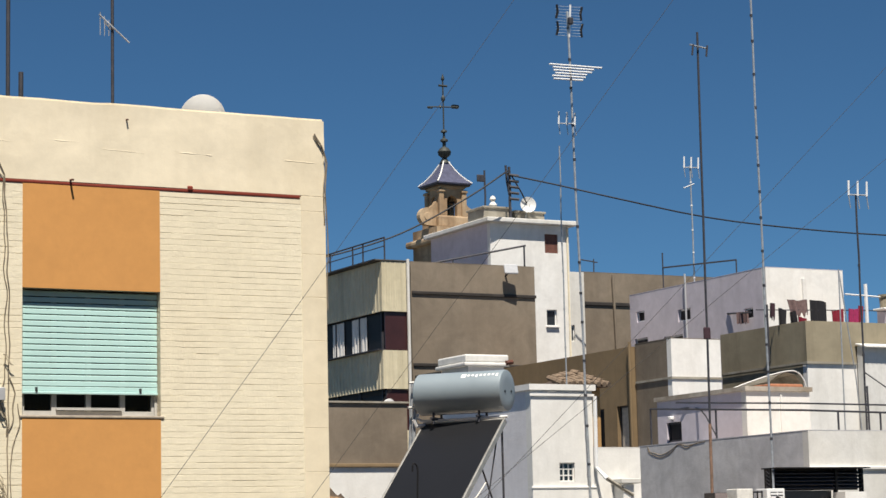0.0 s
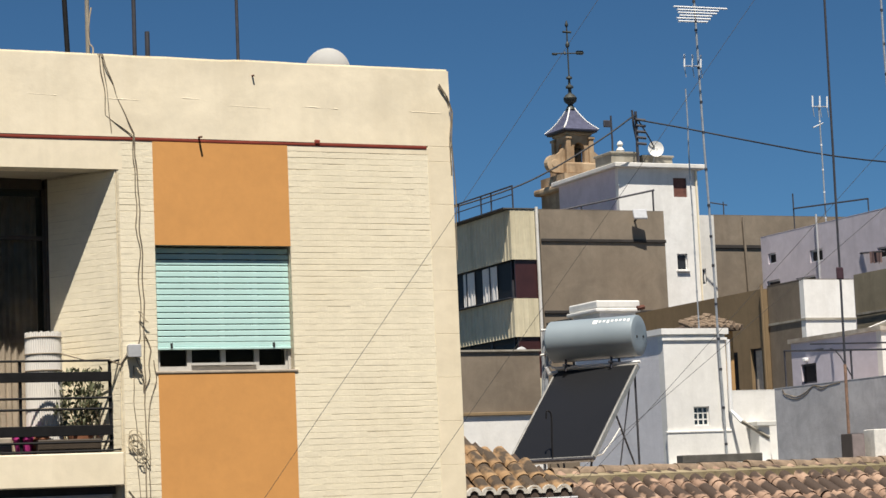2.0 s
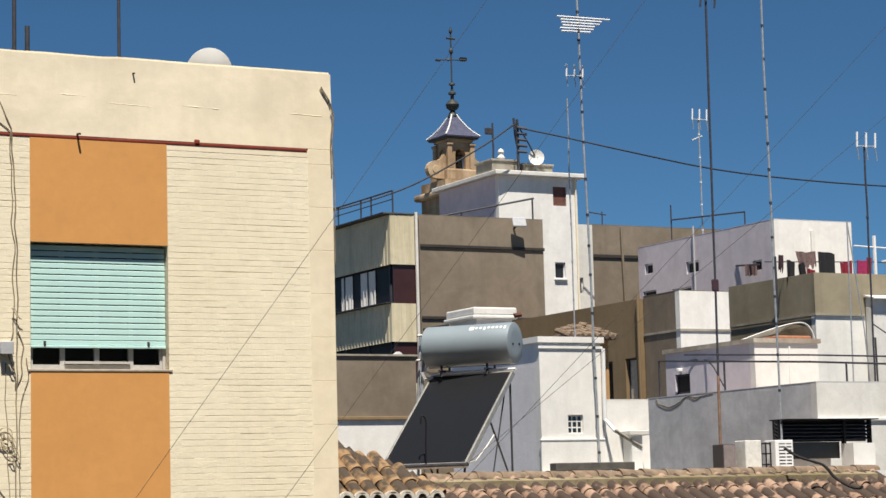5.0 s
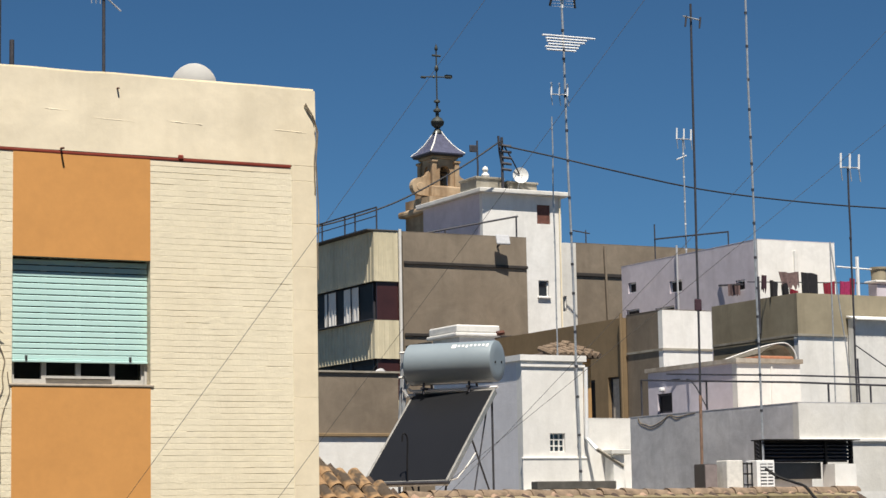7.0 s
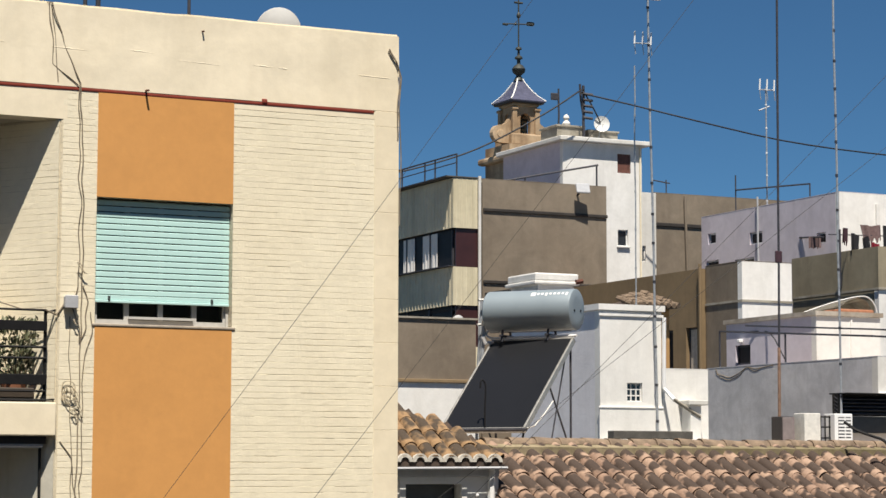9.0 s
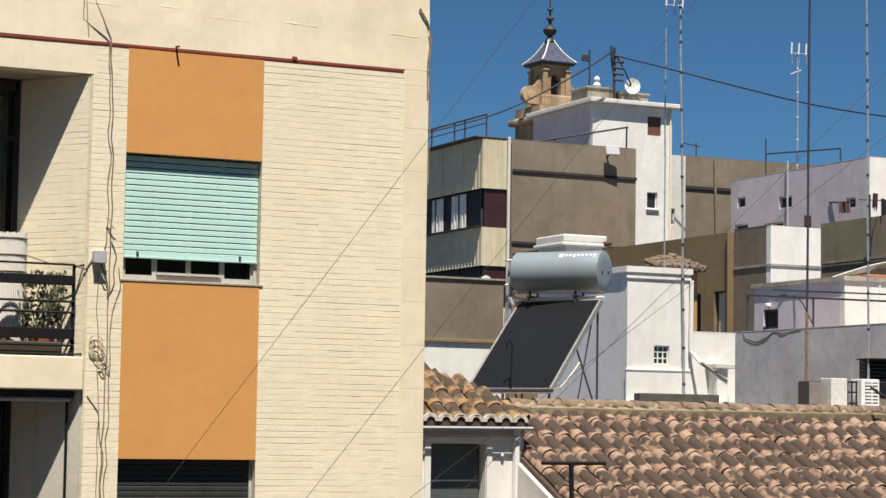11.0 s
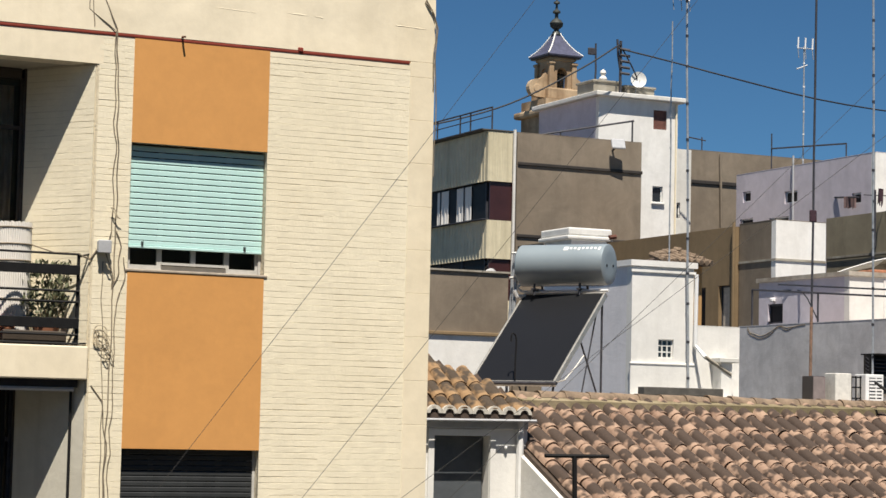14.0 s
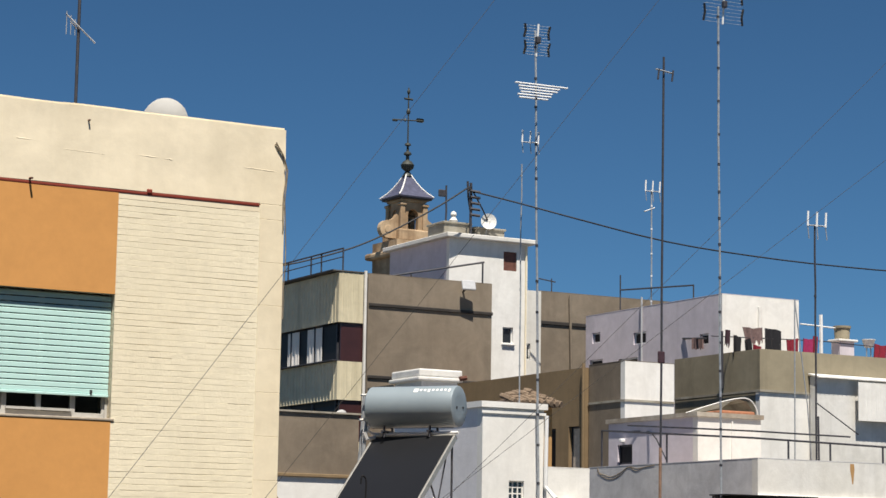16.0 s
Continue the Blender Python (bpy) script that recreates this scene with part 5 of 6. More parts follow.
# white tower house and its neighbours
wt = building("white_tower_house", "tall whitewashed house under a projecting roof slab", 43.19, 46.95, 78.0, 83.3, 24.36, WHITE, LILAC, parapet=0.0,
              front_holes=[(45.78, 46.42, 23.2, 24.0), (45.78, 46.27, 20.15, 20.83)])
part("roof_slab", soft_box(42.92, 47.24, 77.68, 83.5, 24.362, 24.55, 0.03), WHITE_OLD, wt)
part("shutter", boxes((45.78, 46.42, 78.05, 78.1, 23.2, 24.02)), plain("brown_slats", (0.13, 0.05, 0.035), 0.7, 0, 0.4, 6), wt, "reddish-brown closed shutter")
window_front(wt, 45.78, 46.27, 20.15, 20.83, 78.1, WHITE_METAL, GLASS, 0, 0)
part("sill", soft_box(45.72, 46.33, 77.9, 78.05, 20.07, 20.15, 0.02), WHITE, wt)
part("corner_pipe", bars(([(46.85, 77.94, 24.3), (46.85, 77.94, 14)], 0.04)), CREAM, wt)
for x0, x1, y0, z1 in ((43.15, 44.40, 78.4, 25.02), (44.75, 46.15, 78.6, 24.94)):
    part("roof_block", boxes((x0, x1, y0, y0 + 1.4, 24.545, z1)), CONCRETE, wt)
    part("roof_block_cap", soft_box(x0 - 0.06, x1 + 0.06, y0 - 0.06, y0 + 1.46, z1, z1 + 0.09, 0.02), CONCRETE, wt)
nb = building("narrow_white_house", "narrow shaded white house beside the tower house", 47.2, 48.85, 80.0, 84.5, 22.75, WHITE_OLD, LILAC, parapet=0.2, front_holes=[(47.95, 48.33, 19.75, 20.45)])
window_front(nb, 47.95, 48.33, 19.75, 20.45, 80.1, WHITE_METAL, GLASS, 0, 0)
b2 = building("rear_brown_grey_block", "brown-grey rendered block behind the rooftops", 51.8, 66.0, 85.0, 96.0, 23.5, BEIGE, BEIGE, parapet=0.4, edge=True)
part("string_course", soft_box(51.75, 66.0, 84.93, 85.0, 21.96, 22.14, 0.03), DARK_BAND, b2)
part("down_pipe", bars(([(53.4, 84.9, 23.4), (53.6, 84.9, 16)], 0.06)), BEIGE, b2)
part("chimney_pot", lathe([(0.14, 0), (0.14, 0.3), (0.2, 0.32), (0.2, 0.5)], 10, (53.2, 86, 23.1)), DARK_STEEL, b2)

# small tiled roof with an ochre wall
st = thing("small_tiled_shed", (30.0, 50.0, 0), "small ochre shed with a crumbling tiled roof", "shed")
part("wall", boxes((29.9, 30.98, 50.1, 52.0, 0, 15.25)), OCHRE, st)
bm = bmesh.new()
A, B, C, D, R0, R1 = [bm.verts.new(p) for p in ((29.55, 49.75, 15.26), (31.06, 49.75, 15.24), (31.06, 52.0, 15.26), (29.55, 52.0, 15.26), (29.55, 50.9, 15.36), (30.6, 50.9, 15.66))]
for f in ((A, B, R1, R0), (B, C, R1), (C, D, R0, R1), (D, A, R0), (D, C, B, A)):
    bm.faces.new(f)
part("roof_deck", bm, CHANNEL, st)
random.seed(8)
low_e, peak = Vector((31.06, 49.75, 15.26)), Vector((30.6, 50.9, 15.70))
x = 29.62
while x < 31.0:
    f = min(1.0, (31.06 - x) / 0.47) * (0.55 + 0.45 * min(1.0, (x - 29.5) / 0.9))
    foot_t, head_t = Vector((x, 49.72, 15.27)), Vector((x, 49.75 + 1.13 * f, 15.27 + 0.40 * f))
    for s in range(3):
        p, q = foot_t.lerp(head_t, s / 3), foot_t.lerp(head_t, (s + 1) / 3)
        jig = Vector((random.uniform(-0.03, 0.03), 0, random.uniform(0, 0.03)))
        part("roof_tile", bars(([p + jig + Vector((0, 0, 0.025)), q + jig], 0.075)), TILE_OLD, st)
    x += 0.18
for s in range(5):
    p, q = low_e.lerp(peak, s / 5), low_e.lerp(peak, (s + 1) / 5)
    part("hip_tile", bars(([p + Vector((0, 0, 0.05 + random.uniform(0, 0.03))), q + Vector((0, 0, 0.03))], 0.085)), TILE_OLD, st)



# ---- church tower in the distance ----
CX, CY = 90.43, 171.4
ch = thing("church_tower", (CX, CY, 0), "sandstone church belfry with a blue-tiled cap and iron weather cross", "church tower")
part("shaft", boxes((CX - 2.2, CX + 2.2, CY - 2.2, CY + 2.2, 0, 39.4)), CHURCH, ch)
part("cornice", soft_box(CX - 2.75, CX + 2.75, CY - 2.75, CY + 2.75, 37.9, 38.5, 0.2), CHURCH, ch)
part("plinth", soft_box(CX - 1.6, CX + 1.6, CY - 1.6, CY + 1.6, 39.4, 40.5, 0.15), CHURCH, ch)


def arched_wall(a0, a1, z0, z1, hw, zs, p0, p1, axis):
    """A wall with one round-headed opening through it."""
    bm = bmesh.new()
    c = (a0 + a1) / 2
    inner = [(c - hw, z0)] + [(c + hw * math.cos(g), zs + hw * math.sin(g)) for g in [math.pi - math.pi * k / 10 for k in range(11)]] + [(c + hw, z0)]
    outer = [(a0, z0)] + [(a0 + (a1 - a0) * k / 10 if 0 < k < 10 else (a0 if k == 0 else a1), z1) for k in range(11)] + [(a1, z0)]
    mk = lambda q, p: bm.verts.new((q[0], p, q[1]) if axis == "x" else (p, q[0], q[1]))
    L = [[mk(q, p) for q in s] for p in (p0, p1) for s in (inner, outer)]
    for i in range(len(inner) - 1):
        bm.faces.new((L[0][i], L[0][i + 1], L[1][i + 1], L[1][i])), bm.faces.new((L[2][i], L[2][i + 1], L[3][i + 1], L[3][i]))
        bm.faces.new((L[0][i], L[0][i + 1], L[2][i + 1], L[2][i])), bm.faces.new((L[1][i], L[1][i + 1], L[3][i + 1], L[3][i]))
    return bm


H = 1.18
for axis, p0, p1, lo, hi in (("x", CY - H, CY - H + 0.5, CX - H, CX + H), ("x", CY + H - 0.5, CY + H, CX - H, CX + H), ("y", CX - H, CX - H + 0.5, CY - H + 0.5, CY + H - 0.5), ("y", CX + H - 0.5, CX + H, CY - H + 0.5, CY + H - 0.5)):
    part("belfry_wall", arched_wall(lo, hi, 40.5, 43.0, 0.52, 41.85, p0, p1, axis), CHURCH, ch)
part("bell", lathe([(0.42, 0), (0.34, 0.2), (0.25, 0.5), (0.18, 0.62), (0.02, 0.68)], 16, (CX, CY, 41.2)), BRONZE, ch, smooth=True)
for sx in (-1, 1):
    for sy in (-1, 1):
        x, y = CX + sx * 1.16, CY + sy * 1.16
        part("pilaster", soft_box(x - 0.24, x + 0.24, y - 0.24, y + 0.24, 40.5, 42.9, 0.06), CHURCH, ch)
        part("capital", soft_box(x - 0.33, x + 0.33, y - 0.33, y + 0.33, 42.62, 42.86, 0.06), CHURCH, ch)
for sx in (-1, 1):
    curl = [(0.0, 42.3), (-0.16, 41.9), (-0.42, 41.5), (-0.80, 41.27)] + [(-1.12 + 0.80 * math.cos(g), 40.42 + 0.80 * math.sin(g)) for g in [radians(80 + 19 * k) for k in range(11)]] + [(0.0, 39.6)]
    plate = prism([(-sx * q, z) for q, z in curl], -0.3, 0.3)
    part("scroll", local(plate, Matrix.Translation((CX + sx * 1.3, CY - 0.7, 0)) @ Euler((radians(90), 0, 0)).to_matrix().to_4x4()), CHURCH, ch)
    eye = lathe([(0.30, -0.36), (0.36, -0.34), (0.36, 0.34), (0.30, 0.36)], 18)
    part("scroll_eye", local(eye, Matrix.Translation((CX + sx * 2.42, CY - 0.7, 40.42)) @ Euler((radians(90), 0, 0)).to_matrix().to_4x4()), CHURCH, ch)
part("floor_slab", boxes((CX - 1.1, CX + 1.1, CY - 1.1, CY + 1.1, 40.5, 40.56)), CHURCH, ch)
part("bell_frame", bars(([(CX - 0.9, CY, 41.95), (CX + 0.9, CY, 41.95)], 0.1)), DARK_BROWN, ch)
part("entablature", soft_box(CX - 1.32, CX + 1.32, CY - 1.32, CY + 1.32, 43.0, 43.3, 0.06), CHURCH, ch)
# dark brown band put in for the deep shade under the cap
part("eave_boards", soft_box(CX - 1.66, CX + 1.66, CY - 1.66, CY + 1.66, 43.22, 43.37, 0.04), DARK_BROWN, ch)
bm = bmesh.new()
prof = [(1.74, 43.36), (1.78, 43.48), (1.34, 43.88), (0.92, 44.40), (0.60, 44.92), (0.36, 45.35), (0.26, 45.6)]
rings = [[bm.verts.new((CX + sx * r, CY + sy * r, z)) for sx, sy in ((-1, -1), (1, -1), (1, 1), (-1, 1))] for r, z in prof]
for p, q in zip(rings, rings[1:]):
    for k in range(4):
        bm.faces.new((p[k], p[(k + 1) % 4], q[(k + 1) % 4], q[k]))
bm.faces.new(rings[0][::-1]), bm.faces.new(rings[-1])
cap = part("cap", bm, BLUE_TILE, ch, "glazed blue-tiled concave cap")
for sx, sy in ((-1, -1), (1, -1), (1, 1), (-1, 1)):
    part("hip_rib", bars(([(CX + sx * r, CY + sy * r, z + 0.03) for r, z in prof[1:]], 0.065)), WHITE, cap)
part("urn", lathe([(0.42, 0), (0.34, 0.25), (0.2, 0.45), (0.55, 0.75), (0.62, 1.05), (0.4, 1.35), (0.16, 1.5), (0.16, 1.9), (0.36, 2.0), (0.34, 2.15), (0.12, 2.3), (0.1, 2.75), (0.3, 2.85), (0.26, 3.0), (0.06, 3.1), (0.06, 3.2)], 16, (CX, CY, 45.5)), BRONZE, ch, smooth=True)
cr = part("weather_cross", bars(([(CX, CY, 48.6), (CX, CY, 53.6)], 0.07), ([(CX - 1.6, CY, 50.55), (CX + 1.5, CY, 50.75)], 0.06)), BRONZE, ch, "iron weather cross")
part("cross_arm", bars(([(CX - 0.42, CY, 52.6), (CX + 0.42, CY, 52.6)], 0.10)), BRONZE, cr)
part("cross_tip", lathe([(0.03, 0), (0.14, 0.15), (0.16, 0.3), (0.06, 0.55), (0.02, 0.7)], 10, (CX, CY, 53.0)), BRONZE, cr, smooth=True)
part("scroll_boss", lathe([(0.05, 0), (0.17, 0.12), (0.2, 0.3), (0.12, 0.5), (0.05, 0.6)], 10, (CX, CY, 51.15)), BRONZE, cr, smooth=True)
part("scroll_boss", lathe([(0.05, 0), (0.14, 0.1), (0.05, 0.3)], 10, (CX - 0.3, CY, 50.5)), BRONZE, cr, smooth=True)
part("arrow_tail", soft_box(CX + 0.85, CX + 1.6, CY - 0.04, CY + 0.04, 50.6, 50.95, 0.12), BRONZE, cr)
part("arrow_tip", soft_box(CX - 1.65, CX - 1.1, CY - 0.05, CY + 0.05, 50.4, 50.62, 0.08), BRONZE, cr)


ch.matrix_basis = Matrix.Translation((CX, CY, 0)) @ Matrix.Rotation(radians(2), 4, "Z")

# ---- antenna masts ----
def mast(x, y, z0, z1, r, mat, label, clamps=0.0, clamp_mat=None, lean=0.0):
    m = thing("antenna_mast", (x, y, z0), label, "antenna mast", "rooftop antenna masts")
    n = 8
    part("pole", bars(([(x + lean * i / n + 0.02 * noise.noise(Vector((x, 1, i * 0.9))), y, z0 + (z1 - z0) * i / n) for i in range(n + 1)], r)), mat, m)
    z = z0 + 0.5
    while clamps and z < z1:
        part("clamp", bars(([(x + lean * (z - z0) / (z1 - z0), y, z - 0.03), (x + lean * (z - z0) / (z1 - z0), y, z + 0.03)], r * 1.35)), clamp_mat or DARK_STEEL, m)
        z += clamps * (0.85 + 0.3 * abs(math.sin(z * 5)))
    return m


def trio(m, x, y, z, s, mat=WHITE_METAL):
    """Three upright short dipoles on a cross bar."""
    part("cross_bar", bars(([(x - 0.3 * s, y, z), (x + 0.3 * s, y, z + 0.02)], 0.02 * s)), GALV, m)
    for dx in (-0.3, 0.0, 0.3):
        part("dipole", bars(([(x + dx * s, y - 0.02, z - 0.02), (x + (dx + 0.02) * s, y - 0.02, z + 0.38 * s)], 0.028 * s)), mat, m)
        part("dipole", bars(([(x + dx * s, y - 0.02, z - 0.03), (x + (dx + 0.04) * s, y - 0.02, z - 0.36 * s)], 0.016 * s)), GALV, m)


def grid_antenna(m, x, y, z, w, h):
    """Reflector grid with four dark dipoles."""
    for k in range(11):
        zz = z - h / 2 + h * (k + 0.5) / 11
        part("grid_wire", bars(([(x - w / 2, y + 0.05, zz), (x + w / 2, y - 0.05, zz)], 0.004)), GALV, m)
    for sx in (-1, 1):
        for sz in (-1, 1):
            zc, q = z + sz * h * 0.26, x + sx * w / 2
            part("dipole", bars(([(q + sx * 0.015 + 0.015, y - 0.03, zc + h * 0.21), (q - sx * 0.02, y - 0.03, zc), (q + sx * 0.015 - 0.015, y - 0.03, zc - h * 0.21)], 0.03)), BLACK, m)
    part("spine", bars(([(x, y, z - h / 2), (x + 0.03, y - 0.05, z + h / 2)], 0.025)), WHITE_METAL, m)
    part("junction", soft_box(x - 0.06, x + 0.06, y - 0.14, y - 0.02, z - 0.10, z + 0.08, 0.03), DARK_STEEL, m)


m1 = mast(27.13, 44.42, 11.60, 23.9, 0.028, GALV, "tall galvanised mast carrying three television aerials", 0.8, lean=-0.23)
grid_antenna(m1, 26.92, 44.40, 23.65, 0.68, 0.80)
for k, (w0, w1, z) in enumerate(((-0.62, 0.86, 22.52), (-0.52, 0.62, 22.42), (-0.50, 0.56, 22.32), (-0.46, 0.42, 22.22), (-0.54, 0.38, 22.12), (-0.50, 0.30, 22.02))):
    part("yagi_element", bars(([(26.90 - 0.073 * k + w0, 44.3 - 0.12 * k, z), (26.90 - 0.073 * k + w1, 44.3 - 0.12 * k, z + 0.02)], 0.022)), WHITE_METAL, m1)
part("yagi_boom", bars(([(26.91, 44.4, 22.46), (26.45, 43.6, 22.0)], 0.025)), DARK_STEEL, m1)
trio(m1, 26.75, 44.38, 21.10, 0.75)
for ob in m1.children:                               # the mast is clamped to the front of the stair tower
    for v in ob.data.vertices:
        v.co = Vector(EYE) + (v.co - Vector(EYE)) * 1.0102
mast(27.50, 46.0, 14.5, 20.9, 0.018, GALV, "thin galvanised mast on the stair tower roof", 0.9, GALV)
m2 = mast(30.28, 44.0, 11.50, 23.6, 0.030, DARK_STEEL, "tall dark rusty steel mast with a small aerial on top", lean=0.11)
part("boom", bars(([(30.08, 43.9, 23.24), (30.62, 43.95, 23.20)], 0.02)), GALV, m2)
for x in (30.14, 30.56):
    part("dipole", bars(([(x, 43.9, 22.98), (x + 0.04, 43.9, 23.26)], 0.025)), DARK_STEEL, m2)
part("lower_sleeve", bars(([(30.28, 44.0, 11.5), (30.30, 44.0, 13.9)], 0.040)), OLD_PIPE, m2, "rust-stained lower sleeve")
part("banner", soft_box(30.22, 30.42, 43.97, 44.03, 15.95, 16.25, 0.03), CLOTH["dark"], m2)
m2b = mast(49.80, 73.0, 21.2, 26.3, 0.032, GALV, "thin pale mast with three white dipoles on the lilac house", 0.9, WHITE_METAL)
trio(m2b, 49.80, 72.95, 26.2, 1.15)
part("arm", bars(([(49.45, 73.0, 25.35), (49.95, 73.0, 25.55)], 0.03)), GALV, m2b)
m3 = mast(31.38, 43.0, 11.5, 24.8, 0.028, GALV, "tall galvanised mast with dark clamps and a grid aerial", 0.75, lean=-0.07)
grid_antenna(m3, 31.42, 42.95, 24.85, 1.15, 1.0)
m4 = mast(38.25, 48.0, 13.42, 20.6, 0.030, DARK_STEEL, "dark steel mast with three white dipoles", 2.2)
trio(m4, 38.27, 47.95, 20.55, 1.05)
part("stay", bars(([(38.28, 48.0, 15.6), (39.4, 47.6, 14.76)], 0.018)), DARK_STEEL, m4)
rp = thing("clothes_prop", (37.5, 48.0, 13.42), "pair of thin pale props meeting at the top", "prop")
part("leg", bars(([(37.53, 48.0, 18.45), (37.50, 48.0, 13.42)], 0.02)), GALV, rp)
part("leg", bars(([(37.53, 48.0, 18.45), (37.95, 48.0, 15.5), (38.12, 48.0, 13.42)], 0.018)), GALV, rp)
ps = thing("short_post", (38.02, 47.6, 13.42), "short dark post on the grey terrace", "post")
part("pole", bars(([(38.02, 47.6, 13.42), (38.0, 47.6, 15.2)], 0.03)), DARK_STEEL, ps)

# aerials and dish on the white tower house
a1 = mast(43.50, 78.9, 25.11, 26.7, 0.04, DARK_STEEL, "short mast with a tilted panel aerial on the tower house")
part("panel", soft_box(43.12, 43.46, 78.84, 78.92, 26.2, 26.5, 0.03), DARK_STEEL, a1)
solid("ornament", lathe([(0.15, 0), (0.18, 0.1), (0.08, 0.24), (0.13, 0.34), (0.10, 0.44), (0.02, 0.50)], 14, (43.75, 78.7, 25.11)), WHITE_OLD, "small white plaster ornament on the roof block", "ornament", smooth=True)
a2 = mast(44.35, 78.3, 24.56, 26.8, 0.06, DARK_STEEL, "dark mast with stacked insulators and cable ties")
for k in range(5):
    part("insulator", bars(([(44.30, 78.25, 25.45 + 0.25 * k), (44.72, 78.2, 25.42 + 0.25 * k)], 0.06)), DARK_STEEL, a2)
part("twin_pole", bars(([(44.18, 78.3, 26.85), (44.22, 78.3, 26.2), (44.33, 78.3, 25.6)], 0.05)), DARK_STEEL, a2)
dish((45.2, 78.3, 25.22), 0.33, -20, 12, DISH_MAT, "pale satellite dish on the tower house roof", (45.2, 78.6, 24.56), "far dishes")
fp = thing("flat_antenna", (39.39, 70.0, 21.05), "pale square flat antenna on the brown-grey wall", "antenna")
part("panel", local(soft_box(-0.27, 0.27, -0.05, 0.05, -0.20, 0.20, 0.045), Matrix.Translation((39.39, 69.62, 21.22)) @ Euler((radians(-20), 0, radians(-8))).to_matrix().to_4x4()), BOX_GREY, fp)
part("bracket", bars(([(39.39, 69.66, 21.2), (39.36, 70.02, 21.0)], 0.04)), DARK_STEEL, fp)
pr_ = thing("terrace_rail", (37.1, 70.5, 21.4), "thin dark pipe rail sloping over the block's roof", "railing")
part("rail", bars(([(36.4, 70.4, 21.40), (40.48, 70.4, 22.25)], 0.04)), DARK_STEEL, pr_)
part("post", bars(([(40.42, 70.4, 20.8), (40.42, 70.4, 22.25)], 0.035)), DARK_STEEL, pr_)
part("post", bars(([(37.4, 70.4, 20.8), (37.4, 70.4, 21.62)], 0.03)), DARK_STEEL, pr_)
a5 = mast(53.2, 86.2, 23.1, 24.3, 0.03, DARK_STEEL, "small aerial on the rear block")
part("boom", bars(([(52.5, 86.2, 24.25), (53.4, 86.2, 24.15)], 0.03)), DARK_STEEL, a5)


# ---- wires ----
def wire(pts, r, label, mat=BLACK_CABLE):
    return solid("overhead_wire", bars((smooth_path(pts, 3) if len(pts) < 10 else pts, r)), mat, label, "wire", "overhead wires")


THICK = "thick black overhead cable sagging between roofs"
wire([(44.2, 78.2, 26.45), (46.5, 77.7, 26.02), (49.01, 77.0, 25.47), (53.27, 77.0, 24.93), (57.73, 77.0, 24.68), (62.97, 77.0, 24.60), (69, 77.0, 24.75), (80, 77, 25.6)], 0.034, THICK)
wire([(44.2, 78.2, 26.45), (43.53, 77.0, 26.36), (42.24, 77.0, 25.51), (40.66, 77.0, 24.59), (39.11, 77.0, 23.78), (37.85, 77.0, 23.25), (36.36, 77.0, 22.76), (35.3, 77.0, 22.47), (34.0, 77.0, 22.2)], 0.036, THICK)
wire([(44.4, 78.2, 26.4), (44.8, 78.2, 25.8), (45.15, 78.3, 25.3)], 0.03, "black cable drooping to the roof dish")
THIN = "thin dark wire strung steeply across the view"
for low, high in (((6.654, 11.61), (10.274, 16.273)), ((8.296, 11.852), (12.132, 16.465)), ((10.04, 11.754), (14.838, 16.02)), ((10.01, 11.744), (14.774, 15.021))):
    dx, dz = high[0] - low[0], high[1] - low[1]
    k0, k1 = -low[1] / dz, 1.25
    wire(sag((low[0] + k0 * dx, 18, 0.0), (low[0] + k1 * dx, 18, low[1] + k1 * dz), 0.10, 40), 0.0022, THIN, WIRE)
for lift in (0.0, 0.07):
    wire(smooth_path([(34.735, 53.64, 13.86), (34.735, 53.59 - lift, 13.71), (34.735, 53.31, 13.59 + lift), (34.735, 52.91, 13.52 + lift), (34.735, 52.43, 13.63 + lift), (34.735, 52.03, 13.84), (34.735, 51.64, 13.79 - lift), (34.735, 51.26, 13.81), (34.735, 50.72, 13.85)]), 0.014, "loose cable draped on the grey wall", CABLE)
wire([(37.05, 55.3, 15.1), (37.0, 54.2, 15.0), (34.9, 50.4, 14.0)], 0.02, "dark cable running down from the roof room")

# ---- laundry on the ochre terrace ----
ln = thing("clothes_line", (46.5, 63.5, 17.4), "clothes line between posts on the terrace", "clothes line")
part("line", bars(([(45.9, 63.5, 19.25), (50.85, 63.5, 19.38), (54.2, 63.5, 19.3)], 0.02)), DARK_STEEL, ln)
part("post", bars(([(46.35, 63.5, 17.4), (46.35, 63.5, 19.45)], 0.07)), DARK_STEEL, ln)
part("post", bars(([(50.85, 63.5, 17.4), (50.85, 63.5, 20.35)], 0.07)), WHITE_METAL, ln)
part("arm", bars(([(49.9, 63.5, 19.95), (51.5, 63.5, 19.9)], 0.03)), WHITE_METAL, ln)


def garment(x0, x1, z0, z1, col, label, notch=0.0):
    bm = wavy_sheet(x0, x1, 63.45, z0, z1, 0.05, 2.3, 0.02, 0.22)
    random.seed(int(x0 * 100))
    k, t = random.uniform(-0.12, 0.12), random.uniform(0.75, 1.05)
    for v in bm.verts:
        u = (z1 - v.co.z) / (z1 - z0)
        c = (x0 + x1) / 2
        v.co.x = c + (v.co.x - c) * (1 + (t - 1) * u) + k * u
        v.co.z += 0.10 * noise.noise(Vector((v.co.x * 2.5, z0, 1))) * (1 if u < 0.5 else 1.6)
    ob = solid("garment", bm, CLOTH[col], label, "laundry", "laundry on the line", smooth=True)
    return ob


